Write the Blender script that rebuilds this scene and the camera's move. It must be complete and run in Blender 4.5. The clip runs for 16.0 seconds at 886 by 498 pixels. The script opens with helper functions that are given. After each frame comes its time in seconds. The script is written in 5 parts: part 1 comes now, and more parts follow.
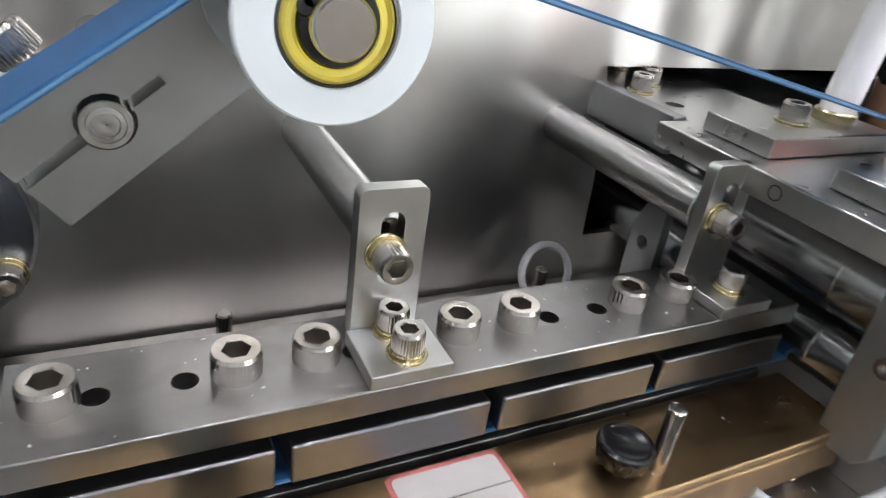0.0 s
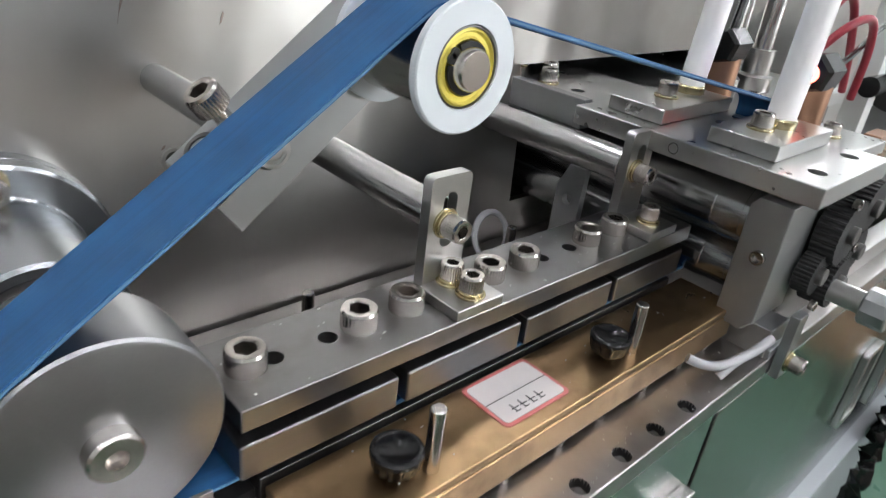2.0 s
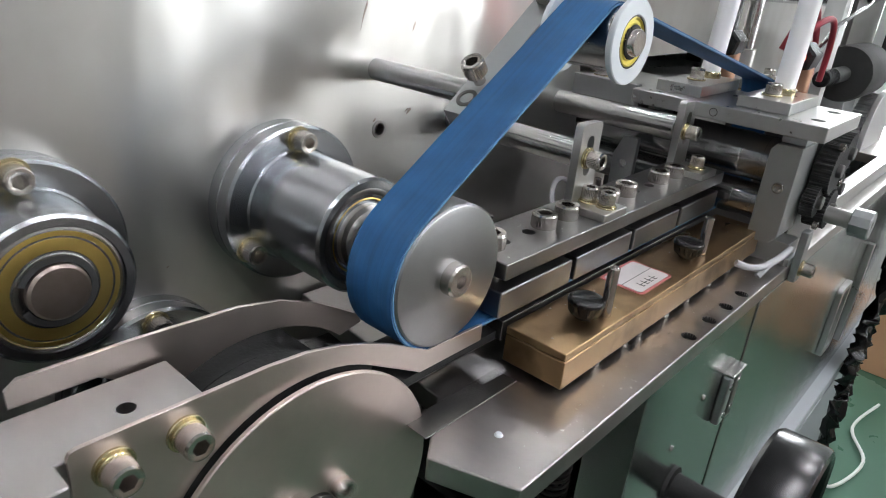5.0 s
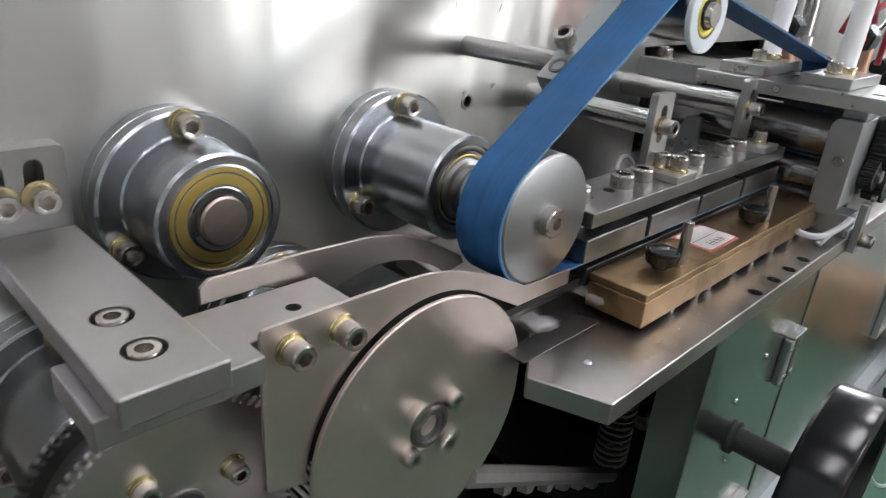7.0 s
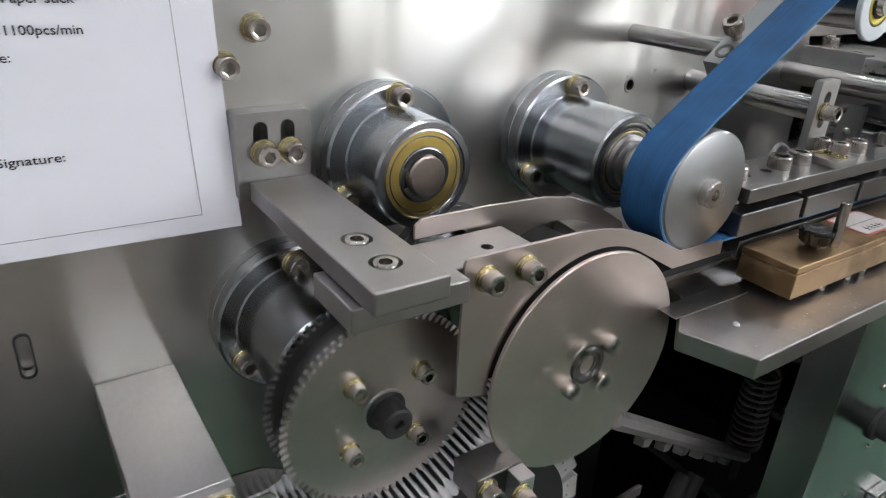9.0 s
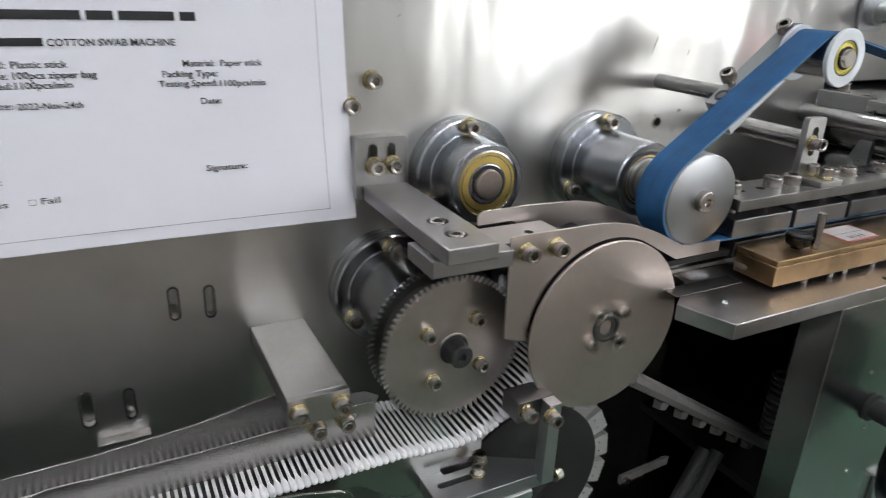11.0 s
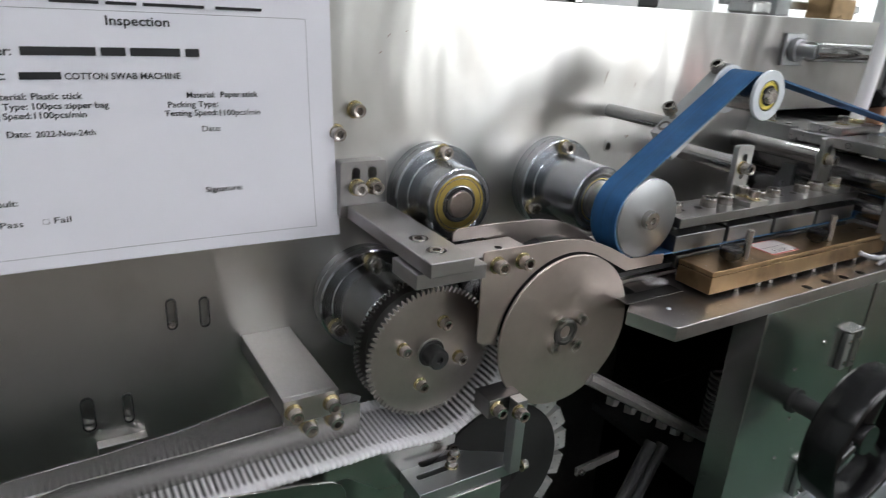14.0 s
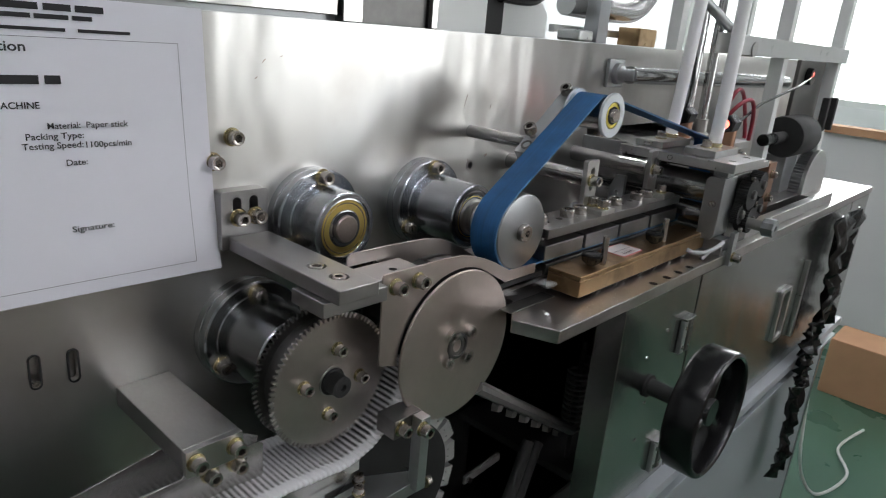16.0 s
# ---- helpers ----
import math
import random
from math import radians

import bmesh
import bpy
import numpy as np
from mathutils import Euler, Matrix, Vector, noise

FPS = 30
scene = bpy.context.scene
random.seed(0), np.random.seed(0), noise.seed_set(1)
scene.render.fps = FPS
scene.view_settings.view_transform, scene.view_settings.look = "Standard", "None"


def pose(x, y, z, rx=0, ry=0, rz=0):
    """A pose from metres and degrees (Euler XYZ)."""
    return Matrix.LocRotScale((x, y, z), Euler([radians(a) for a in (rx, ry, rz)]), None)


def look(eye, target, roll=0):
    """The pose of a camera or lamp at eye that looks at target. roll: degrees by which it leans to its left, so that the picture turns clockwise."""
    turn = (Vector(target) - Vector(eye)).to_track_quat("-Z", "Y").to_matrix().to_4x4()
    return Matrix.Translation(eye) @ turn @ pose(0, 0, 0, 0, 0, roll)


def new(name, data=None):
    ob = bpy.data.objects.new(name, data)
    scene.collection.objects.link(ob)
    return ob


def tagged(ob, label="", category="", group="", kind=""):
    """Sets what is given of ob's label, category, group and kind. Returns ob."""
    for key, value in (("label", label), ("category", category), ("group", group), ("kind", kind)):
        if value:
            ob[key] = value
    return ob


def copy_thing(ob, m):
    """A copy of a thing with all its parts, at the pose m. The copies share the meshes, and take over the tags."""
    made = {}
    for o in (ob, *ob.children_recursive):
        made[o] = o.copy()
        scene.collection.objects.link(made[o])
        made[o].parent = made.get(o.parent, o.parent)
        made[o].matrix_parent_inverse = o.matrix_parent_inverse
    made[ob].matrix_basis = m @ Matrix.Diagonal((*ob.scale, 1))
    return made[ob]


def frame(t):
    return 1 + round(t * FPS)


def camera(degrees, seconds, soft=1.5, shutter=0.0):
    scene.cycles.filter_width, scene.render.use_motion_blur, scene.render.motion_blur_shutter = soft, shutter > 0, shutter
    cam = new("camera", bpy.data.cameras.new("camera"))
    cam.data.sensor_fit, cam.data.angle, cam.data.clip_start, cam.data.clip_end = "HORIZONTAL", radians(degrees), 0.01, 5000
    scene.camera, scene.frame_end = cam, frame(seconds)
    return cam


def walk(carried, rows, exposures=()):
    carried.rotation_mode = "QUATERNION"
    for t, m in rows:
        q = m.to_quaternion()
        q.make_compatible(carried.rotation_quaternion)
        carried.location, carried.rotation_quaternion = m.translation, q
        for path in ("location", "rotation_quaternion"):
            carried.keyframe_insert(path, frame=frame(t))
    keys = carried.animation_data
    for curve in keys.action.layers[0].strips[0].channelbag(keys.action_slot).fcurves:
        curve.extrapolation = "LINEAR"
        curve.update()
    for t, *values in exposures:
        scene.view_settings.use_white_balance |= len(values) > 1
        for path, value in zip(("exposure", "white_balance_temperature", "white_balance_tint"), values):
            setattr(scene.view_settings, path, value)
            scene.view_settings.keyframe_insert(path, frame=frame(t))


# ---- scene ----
cam = camera(66.6, 16.0, soft=1.0, shutter=0.5)
METRES, EYE, TILT, LEAN, TURN = 0.80, 1.17, 0.0, 0.0, -29.4
ROWS = [
    (0.0, 0.0, 0.0, 0.0, 3.9, -28.12, -7.32),
    (0.5, -0.0157, -0.041, 0.0088, 0.01, -27.76, -7.24),
    (1.0, -0.0289, -0.059, 0.0131, -2.06, -27.64, -8.06),
    (1.5, -0.0688, -0.0733, 0.0104, -9.32, -25.23, -6.96),
    (2.0, -0.1182, -0.0887, 0.0242, -12.65, -27.09, -6.29),
    (2.5, -0.1498, -0.1091, 0.0212, -15.47, -27.3, -6.01),
    (3.0, -0.2092, -0.1348, 0.0104, -16.15, -27.26, -5.52),
    (3.5, -0.2454, -0.1632, 0.0143, -17.4, -26.22, -5.48),
    (4.0, -0.2758, -0.1848, 0.0114, -18.26, -25.24, -5.68),
    (6.5, -0.3601, -0.2692, 0.0012, -17.37, -22.49, -3.74),
    (7.0, -0.3776, -0.2762, -0.0116, -15.24, -23.43, -4.23),
    (7.5, -0.3895, -0.2798, -0.018, -13.27, -24.0, -4.13),
    (8.0, -0.4125, -0.2826, -0.0137, -8.98, -24.8, -3.26),
    (10.5, -0.4146, -0.4944, 0.0084, -0.4, -23.08, -3.07),
    (11.0, -0.4206, -0.5352, 0.0216, 2.4, -21.68, -2.08),
    (11.5, -0.4294, -0.5776, 0.0241, 5.87, -21.62, -1.96),
    (12.0, -0.4413, -0.5963, 0.0302, 6.77, -21.63, -2.42),
    (12.5, -0.4407, -0.5913, 0.027, 6.71, -21.67, -2.65),
    (13.0, -0.4303, -0.5931, 0.0311, 5.77, -21.44, -3.18),
    (13.5, -0.4211, -0.6007, 0.0379, 4.53, -21.45, -3.65),
    (14.0, -0.4492, -0.6011, 0.0511, -1.63, -20.68, -3.5),
    (14.5, -0.474, -0.6043, 0.0564, -6.8, -20.18, -3.22),
    (15.0, -0.4956, -0.6012, 0.048, -10.79, -19.72, -3.51),
    (15.5, -0.5109, -0.6012, 0.0511, -14.56, -18.98, -3.64),
    (16.0, -0.5247, -0.5954, 0.0524, -17.27, -18.02, -4.62),
]
EXPOSURE = [(0.0, 0.93), (0.5, 0.80), (1.0, 0.85), (2.0, 0.81), (3.0, 0.95), (4.0, 0.85), (6.5, 0.62), (7.5, 0.78), (8.0, 0.62), (10.5, 0.55), (12.5, 0.40), (14.0, 0.30), (16.0, -0.05)]
walk(cam, [(t, pose(0, 0, EYE, TILT, LEAN, TURN) @ pose(METRES * x, METRES * y, METRES * z, 90 + pitch, roll, yaw)) for t, x, y, z, yaw, pitch, roll in ROWS], EXPOSURE)

# ---------------------------------------------------------------- world, light
world = bpy.data.worlds.new("world")
scene.world = world
world.use_nodes = True
_wn = world.node_tree
_sky = _wn.nodes.new("ShaderNodeTexSky")
_sky.sky_type = "NISHITA"
_sky.sun_disc = False
_sky.sun_elevation, _sky.sun_rotation = radians(40), radians(120)
_wn.links.new(_sky.outputs[0], _wn.nodes["Background"].inputs[0])
_wn.nodes["Background"].inputs[1].default_value = 0.10


def area(name, place, target, sx, sy, watts, colour=(1, 1, 1)):
    lamp = bpy.data.lights.new(name, "AREA")
    lamp.shape, lamp.size, lamp.size_y, lamp.energy, lamp.color = "RECTANGLE", sx, sy, watts, colour
    ob = new(name, lamp)
    ob.matrix_basis = look(place, target)
    return ob


# daylight in the window openings: one behind the camera, one in the far wall
area("daylight_back", (3.65, -3.9, 1.75), (3.65, 0.3, 1.75), 2.8, 2.0, 31, (0.955, 0.95, 1.0))
area("daylight_right", (7.2, 1.4, 2.0), (0.0, 1.4, 2.0), 2.2, 1.5, 130, (0.92, 0.955, 1.0))

# ---------------------------------------------------------------- materials


def shader(name, colour, rough=0.5, metal=0.0, vary=0.12, scale=60.0, bump=0.0, bscale=400.0,
           stretch=(1, 1, 1), rvary=0.1, stain=0.0, stain_colour=(0.2, 0.17, 0.13), coat=0.0, ior=1.45, sscale=None):
    """A surface with fine grain, larger stains and relief, at real size."""
    m = bpy.data.materials.new(name)
    m.use_nodes = True
    nt = m.node_tree
    b = nt.nodes["Principled BSDF"]
    b.inputs["Metallic"].default_value = metal
    b.inputs["IOR"].default_value = ior
    b.inputs["Coat Weight"].default_value = coat
    geo = nt.nodes.new("ShaderNodeNewGeometry")
    mp = nt.nodes.new("ShaderNodeMapping")
    mp.inputs["Scale"].default_value = stretch
    nt.links.new(geo.outputs["Position"], mp.inputs[0])
    n1 = nt.nodes.new("ShaderNodeTexNoise")
    n1.inputs["Scale"].default_value, n1.inputs["Detail"].default_value = scale, 5
    nt.links.new(mp.outputs[0], n1.inputs[0])
    n2 = nt.nodes.new("ShaderNodeTexNoise")
    n2.inputs["Scale"].default_value, n2.inputs["Detail"].default_value = scale / 6, 3
    nt.links.new(geo.outputs["Position"], n2.inputs[0])
    add = nt.nodes.new("ShaderNodeMath")
    add.operation = "ADD"
    nt.links.new(n1.outputs[0], add.inputs[0])
    nt.links.new(n2.outputs[0], add.inputs[1])
    rng = nt.nodes.new("ShaderNodeMapRange")
    rng.inputs[1].default_value, rng.inputs[2].default_value = 0.6, 1.4
    rng.inputs[3].default_value, rng.inputs[4].default_value = 1 - vary, 1 + vary
    nt.links.new(add.outputs[0], rng.inputs[0])
    mul = nt.nodes.new("ShaderNodeVectorMath")
    mul.operation = "SCALE"
    mul.inputs[0].default_value = colour
    nt.links.new(rng.outputs[0], mul.inputs["Scale"])
    out = mul.outputs[0]
    if stain:
        n3 = nt.nodes.new("ShaderNodeTexNoise")
        n3.inputs["Scale"].default_value, n3.inputs["Detail"].default_value = sscale or scale / 5, 4
        nt.links.new(geo.outputs["Position"], n3.inputs[0])
        r3 = nt.nodes.new("ShaderNodeMapRange")
        r3.inputs[1].default_value, r3.inputs[2].default_value = 0.52, 0.72
        r3.inputs[3].default_value, r3.inputs[4].default_value = 0.0, stain
        nt.links.new(n3.outputs[0], r3.inputs[0])
        mix = nt.nodes.new("ShaderNodeMix")
        mix.data_type = "RGBA"
        mix.inputs["B"].default_value = (*stain_colour, 1)
        nt.links.new(r3.outputs[0], mix.inputs[0])
        nt.links.new(out, mix.inputs["A"])
        out = mix.outputs["Result"]
    nt.links.new(out, b.inputs["Base Color"])
    rr = nt.nodes.new("ShaderNodeMapRange")
    rr.inputs[1].default_value, rr.inputs[2].default_value = 0.6, 1.4
    rr.inputs[3].default_value, rr.inputs[4].default_value = max(0.02, rough - rvary / 2), min(1, rough + rvary / 2)
    nt.links.new(add.outputs[0], rr.inputs[0])
    nt.links.new(rr.outputs[0], b.inputs["Roughness"])
    if bump:
        n4 = nt.nodes.new("ShaderNodeTexNoise")
        n4.inputs["Scale"].default_value, n4.inputs["Detail"].default_value = bscale, 4
        nt.links.new(mp.outputs[0], n4.inputs[0])
        bp = nt.nodes.new("ShaderNodeBump")
        bp.inputs["Strength"].default_value, bp.inputs["Distance"].default_value = bump, 0.001
        nt.links.new(n4.outputs[0], bp.inputs["Height"])
        nt.links.new(bp.outputs[0], b.inputs["Normal"])
    return m


def glow(name, colour, strength):
    m = bpy.data.materials.new(name)
    m.use_nodes = True
    b = m.node_tree.nodes["Principled BSDF"]
    b.inputs["Base Color"].default_value = (*colour, 1)
    b.inputs["Emission Color"].default_value = (*colour, 1)
    b.inputs["Emission Strength"].default_value = strength
    return m


# the panel's stain holds smudges and also mottled reflections, put into the colour
PANEL = shader("brushed_panel_steel", (0.57, 0.555, 0.535), 0.29, 1.0, 0.04, 12, 0.0, 300, (2, 2, 0.5), 0.03, 0.40, (0.42, 0.39, 0.36), sscale=14)
PLATE = shader("worn_table_steel", (0.43, 0.405, 0.39), 0.34, 1.0, 0.09, 60, 0.03, 900, (2, 1, 1), 0.12, 0.50, (0.25, 0.225, 0.21), sscale=22)
SHEET = shader("polished_sheet_steel", (0.48, 0.47, 0.455), 0.24, 1.0, 0.06, 40, 0.06, 300, (0.6, 6, 6), 0.06)
CABINET = shader("cabinet_sheet_steel", (0.43, 0.43, 0.42), 0.22, 1.0, 0.06, 25, 0.08, 200, (1, 1, 8), 0.05)
STEEL = shader("machined_steel", (0.50, 0.49, 0.475), 0.30, 1.0, 0.06, 160, 0.012, 1400, (3, 1, 1), 0.04, 0.06, (0.3, 0.28, 0.26))
TURNED = shader("turned_housing_steel", (0.36, 0.375, 0.395), 0.26, 1.0, 0.03, 400, 0.0, 900, (1, 1, 1), 0.02)
RODM = shader("drawn_rod_steel", (0.42, 0.42, 0.415), 0.17, 1.0, 0.05, 160, 0.0, 900, (1, 1, 1), 0.03, 0.15, (0.3, 0.29, 0.28), sscale=40)
CHROME = shader("turned_chrome_steel", (0.50, 0.495, 0.485), 0.21, 1.0, 0.04, 200, 0.015, 1200, (1, 3, 1), 0.04)
ARMM = shader("brushed_arm_aluminium", (0.36, 0.35, 0.345), 0.37, 1.0, 0.05, 160, 0.02, 1100, (1, 0.3, 1), 0.08, 0.35, (0.27, 0.255, 0.25), sscale=30)
ALU = shader("milled_aluminium", (0.58, 0.58, 0.57), 0.30, 1.0, 0.06, 160, 0.015, 1100, (1, 1, 1), 0.08)
ZINC = shader("zinc_grey_plate", (0.41, 0.42, 0.425), 0.40, 1.0, 0.05, 120, 0.015, 900, (1, 1, 1), 0.08)
BOLT = shader("nickel_screw_steel", (0.52, 0.485, 0.455), 0.22, 1.0, 0.12, 300, 0.03, 1500, (1, 1, 1), 0.06, 0.35, (0.28, 0.24, 0.20))
GOLD = shader("yellow_zinc_washer", (0.53, 0.46, 0.29), 0.24, 1.0, 0.08, 300, 0.05, 900, (1, 1, 1), 0.1)
SHIELD = shader("yellow_bearing_shield", (0.66, 0.49, 0.15), 0.34, 1.0, 0.03, 200, 0.01, 1500, (1, 1, 1), 0.02)
SHIELD2 = shader("bright_yellow_shield", (0.80, 0.68, 0.16), 0.40, 0.6, 0.08, 200, 0.05, 700, (1, 1, 1), 0.1)
BRASS = shader("worn_brass_block", (0.43, 0.29, 0.155), 0.33, 1.0, 0.14, 70, 0.05, 900, (0.6, 1, 1), 0.14, 0.85, (0.19, 0.12, 0.06), sscale=30)
BELT = shader("blue_fabric_belt", (0.014, 0.084, 0.215), 0.60, 0.0, 0.30, 300, 0.15, 1200, (0.02, 1, 0.02), 0.08, 0.15, (0.06, 0.16, 0.30))
CLAMPM = shader("satin_ground_steel", (0.265, 0.26, 0.257), 0.31, 1.0, 0.05, 140, 0.02, 1400, (0.5, 2, 1), 0.05, 0.40, (0.19, 0.17, 0.16), sscale=60)
SHOEM = shader("worn_shoe_steel", (0.20, 0.20, 0.208), 0.36, 1.0, 0.06, 140, 0.02, 1200, (0.5, 2, 2), 0.06, 0.4, (0.17, 0.15, 0.14), sscale=50)
RUSTB = shader("browned_bolt_steel", (0.34, 0.28, 0.25), 0.34, 1.0, 0.12, 300, 0.05, 1200)
GEARM = shader("ground_gear_steel", (0.52, 0.48, 0.455), 0.33, 1.0, 0.06, 160, 0.015, 900, (1, 1, 1), 0.08)
ROLLM = shader("greasy_roller_steel", (0.45, 0.455, 0.46), 0.22, 1.0, 0.06, 120, 0.015, 1200, (1, 0.4, 1), 0.06, 0.4, (0.20, 0.195, 0.19), sscale=35)
HOUSD = shader("dark_turned_steel", (0.29, 0.295, 0.30), 0.20, 1.0, 0.05, 160, 0.02, 1200, (1, 3, 1), 0.05)
DISCM = shader("ground_disc_steel", (0.56, 0.485, 0.45), 0.36, 1.0, 0.06, 120, 0.06, 900, (1, 1, 1), 0.08)
CAST = shader("cast_zinc_grey", (0.50, 0.50, 0.49), 0.5, 0.3, 0.08, 200, 0.1, 900)
GUIDE = shader("guide_sheet_steel", (0.53, 0.465, 0.435), 0.36, 1.0, 0.05, 90, 0.06, 900, (1, 1, 1), 0.08)
DARKST = shader("dark_steel", (0.16, 0.155, 0.15), 0.42, 1.0, 0.2, 90, 0.15, 700, (1, 1, 1), 0.12)
BLACK = shader("black_plastic", (0.006, 0.006, 0.0065), 0.20, 0.0, 0.2, 150, 0.02, 900, (1, 1, 1), 0.04)
DUSTY = shader("dusty_grey_iron", (0.16, 0.15, 0.145), 0.7, 0.0, 0.2, 120, 0.2, 500)
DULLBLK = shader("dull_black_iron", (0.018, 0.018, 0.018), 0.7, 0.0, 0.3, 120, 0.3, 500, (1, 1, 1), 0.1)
WHITEPL = shader("white_plastic_flange", (0.70, 0.74, 0.77), 0.45, 0.0, 0.03, 90, 0.03, 700, (1, 1, 1), 0.06)
TUBEM = shader("milky_silicone_tube", (0.88, 0.87, 0.87), 0.40, 0.0, 0.02, 60, 0.03, 400, (1, 1, 1), 0.06)
CLEAR = shader("clear_bluish_hose", (0.42, 0.42, 0.435), 0.25, 0.0, 0.05, 60, 0.03, 400, (1, 1, 1), 0.06)
PAPER = shader("printer_paper", (0.76, 0.755, 0.81), 0.75, 0.0, 0.015, 25, 0.03, 300, (1, 1, 1), 0.04)
INK = shader("printer_ink", (0.02, 0.02, 0.022), 0.7, 0.0, 0.1, 200)
INKGREY = shader("grey_ink_line", (0.10, 0.10, 0.11), 0.7, 0.0, 0.1, 200)
LABELW = shader("sticker_white", (0.56, 0.53, 0.52), 0.45, 0.0, 0.05, 120)
LABELR = shader("sticker_red", (0.48, 0.14, 0.13), 0.45, 0.0, 0.10, 200)
COTTON = shader("cotton_wool", (0.82, 0.81, 0.82), 0.95, 0.0, 0.04, 400, 0.5, 2500)
STICK = shader("white_plastic_stick", (0.74, 0.73, 0.74), 0.4, 0.0, 0.03, 400)
FLOORM = shader("green_epoxy_floor", (0.055, 0.125, 0.085), 0.28, 0.0, 0.12, 6, 0.06, 60, (1, 1, 1), 0.08, 0.3, (0.03, 0.10, 0.06))
# south and west walls, out of view: darkened so the metal reflects with contrast
WALLM = shader("darkened_wall_paint", (0.46, 0.47, 0.47), 0.8, 0.0, 0.04, 5, 0.1, 90)
# brighter copy for the walls in view, their daylight glare put into the colour
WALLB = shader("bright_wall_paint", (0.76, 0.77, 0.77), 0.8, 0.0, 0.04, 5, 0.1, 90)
# ceiling colour lowered to keep what the metal reflects dark
CEILM = shader("darkened_ceiling_paint", (0.22, 0.22, 0.225), 0.85, 0.0, 0.04, 5, 0.1, 90)
CARD = shader("brown_cardboard", (0.52, 0.30, 0.17), 0.8, 0.0, 0.10, 12, 0.2, 120)
COPPER = shader("copper_block", (0.36, 0.21, 0.14), 0.38, 1.0, 0.12, 100, 0.1, 500)
REDHOSE = shader("red_hose", (0.26, 0.02, 0.035), 0.35, 0.0, 0.1, 100)
LOWPAINT = shader("pale_blue_grey_paint", (0.36, 0.385, 0.41), 0.4, 0.0, 0.05, 8, 0.05, 200)
PLATEW = shader("painted_window_frame", (0.70, 0.72, 0.70), 0.5, 0.0, 0.04, 20)
LED = glow("red_indicator", (1.0, 0.12, 0.08), 6.0)
TUBELIGHT = glow("fluorescent_tube", (0.955, 0.95, 1.0), 63.0)
WINGLOW = glow("bright_sky_pane", (0.95, 1.0, 0.98), 2.2)



def waves(m, scale, stretch, strength, depth):
    """Lets a large sheet of metal dent and bow softly, as thin panels do."""
    nt = m.node_tree
    b = nt.nodes["Principled BSDF"]
    geo = nt.nodes.new("ShaderNodeNewGeometry")
    mp = nt.nodes.new("ShaderNodeMapping")
    mp.inputs["Scale"].default_value = stretch
    nt.links.new(geo.outputs["Position"], mp.inputs[0])
    n = nt.nodes.new("ShaderNodeTexNoise")
    n.inputs["Scale"].default_value, n.inputs["Detail"].default_value = scale, 2
    nt.links.new(mp.outputs[0], n.inputs[0])
    bp = nt.nodes.new("ShaderNodeBump")
    bp.inputs["Strength"].default_value, bp.inputs["Distance"].default_value = strength, depth
    nt.links.new(n.outputs[0], bp.inputs["Height"])
    if b.inputs["Normal"].is_linked:
        nt.links.new(b.inputs["Normal"].links[0].from_socket, bp.inputs["Normal"])
    nt.links.new(bp.outputs[0], b.inputs["Normal"])




def brushed(m, along, amount):
    """Brushing lines across the given direction: highlights stretch along it."""
    nt = m.node_tree
    b = nt.nodes["Principled BSDF"]
    b.inputs["Anisotropic"].default_value = amount
    way = nt.nodes.new("ShaderNodeCombineXYZ")
    for k in range(3):
        way.inputs[k].default_value = along[k]
    nt.links.new(way.outputs[0], b.inputs["Tangent"])


brushed(PANEL, (0, 0, 1), 0.62)
waves(PANEL, 6, (2.2, 1, 0.9), 0.60, 0.005)
waves(CABINET, 5, (2, 2, 1), 0.6, 0.004)

# ---------------------------------------------------------------- building helpers
BASE = {}


def thing(name, base, label, category, group="", kind=""):
    ob = new(name)
    ob.location = base
    ob.empty_display_size = 0.01
    BASE[ob] = Vector(base)
    return tagged(ob, label, category, group, kind)


def finish(me, bm, smooth=40):
    bmesh.ops.recalc_face_normals(bm, faces=bm.faces[:])
    for f in bm.faces:
        f.smooth = True
    for e in bm.edges:
        if len(e.link_faces) == 2 and e.calc_face_angle(0) > radians(smooth):
            e.smooth = False
    bm.to_mesh(me)
    bm.free()
    return me


def part(name, bm, material, parent=None, label="", bevel=0.0, smooth=40, rim=0.0):
    """One mesh object, given in world metres, under a thing or under a part."""
    base = BASE.get(parent, Vector((0, 0, 0)))
    bmesh.ops.translate(bm, verts=bm.verts[:], vec=-base)
    if rim:
        # only edges at least this long are rounded, so that bores stay crisp
        lay = bm.edges.layers.float.new("bevel_weight_edge")
        for e in bm.edges:
            if e.calc_length() > rim and len(e.link_faces) == 2 and e.calc_face_angle(0) > radians(40):
                e[lay] = 1.0
    ob = new(name, finish(bpy.data.meshes.new(name), bm, smooth))
    ob.data.materials.append(material)
    BASE[ob] = base
    if parent:
        ob.parent = parent
    if bevel:
        md = ob.modifiers.new("edge", "BEVEL")
        md.width, md.segments, md.limit_method, md.angle_limit = bevel, 2, "ANGLE", radians(40)
        if rim:
            md.limit_method = "WEIGHT"
        md.harden_normals = True
    return tagged(ob, label)


def structure(name, bm, material, label, category, smooth=40):
    ob = part(name, bm, material, None, "", 0.0, smooth)
    return tagged(ob, label, category, "", "structure")


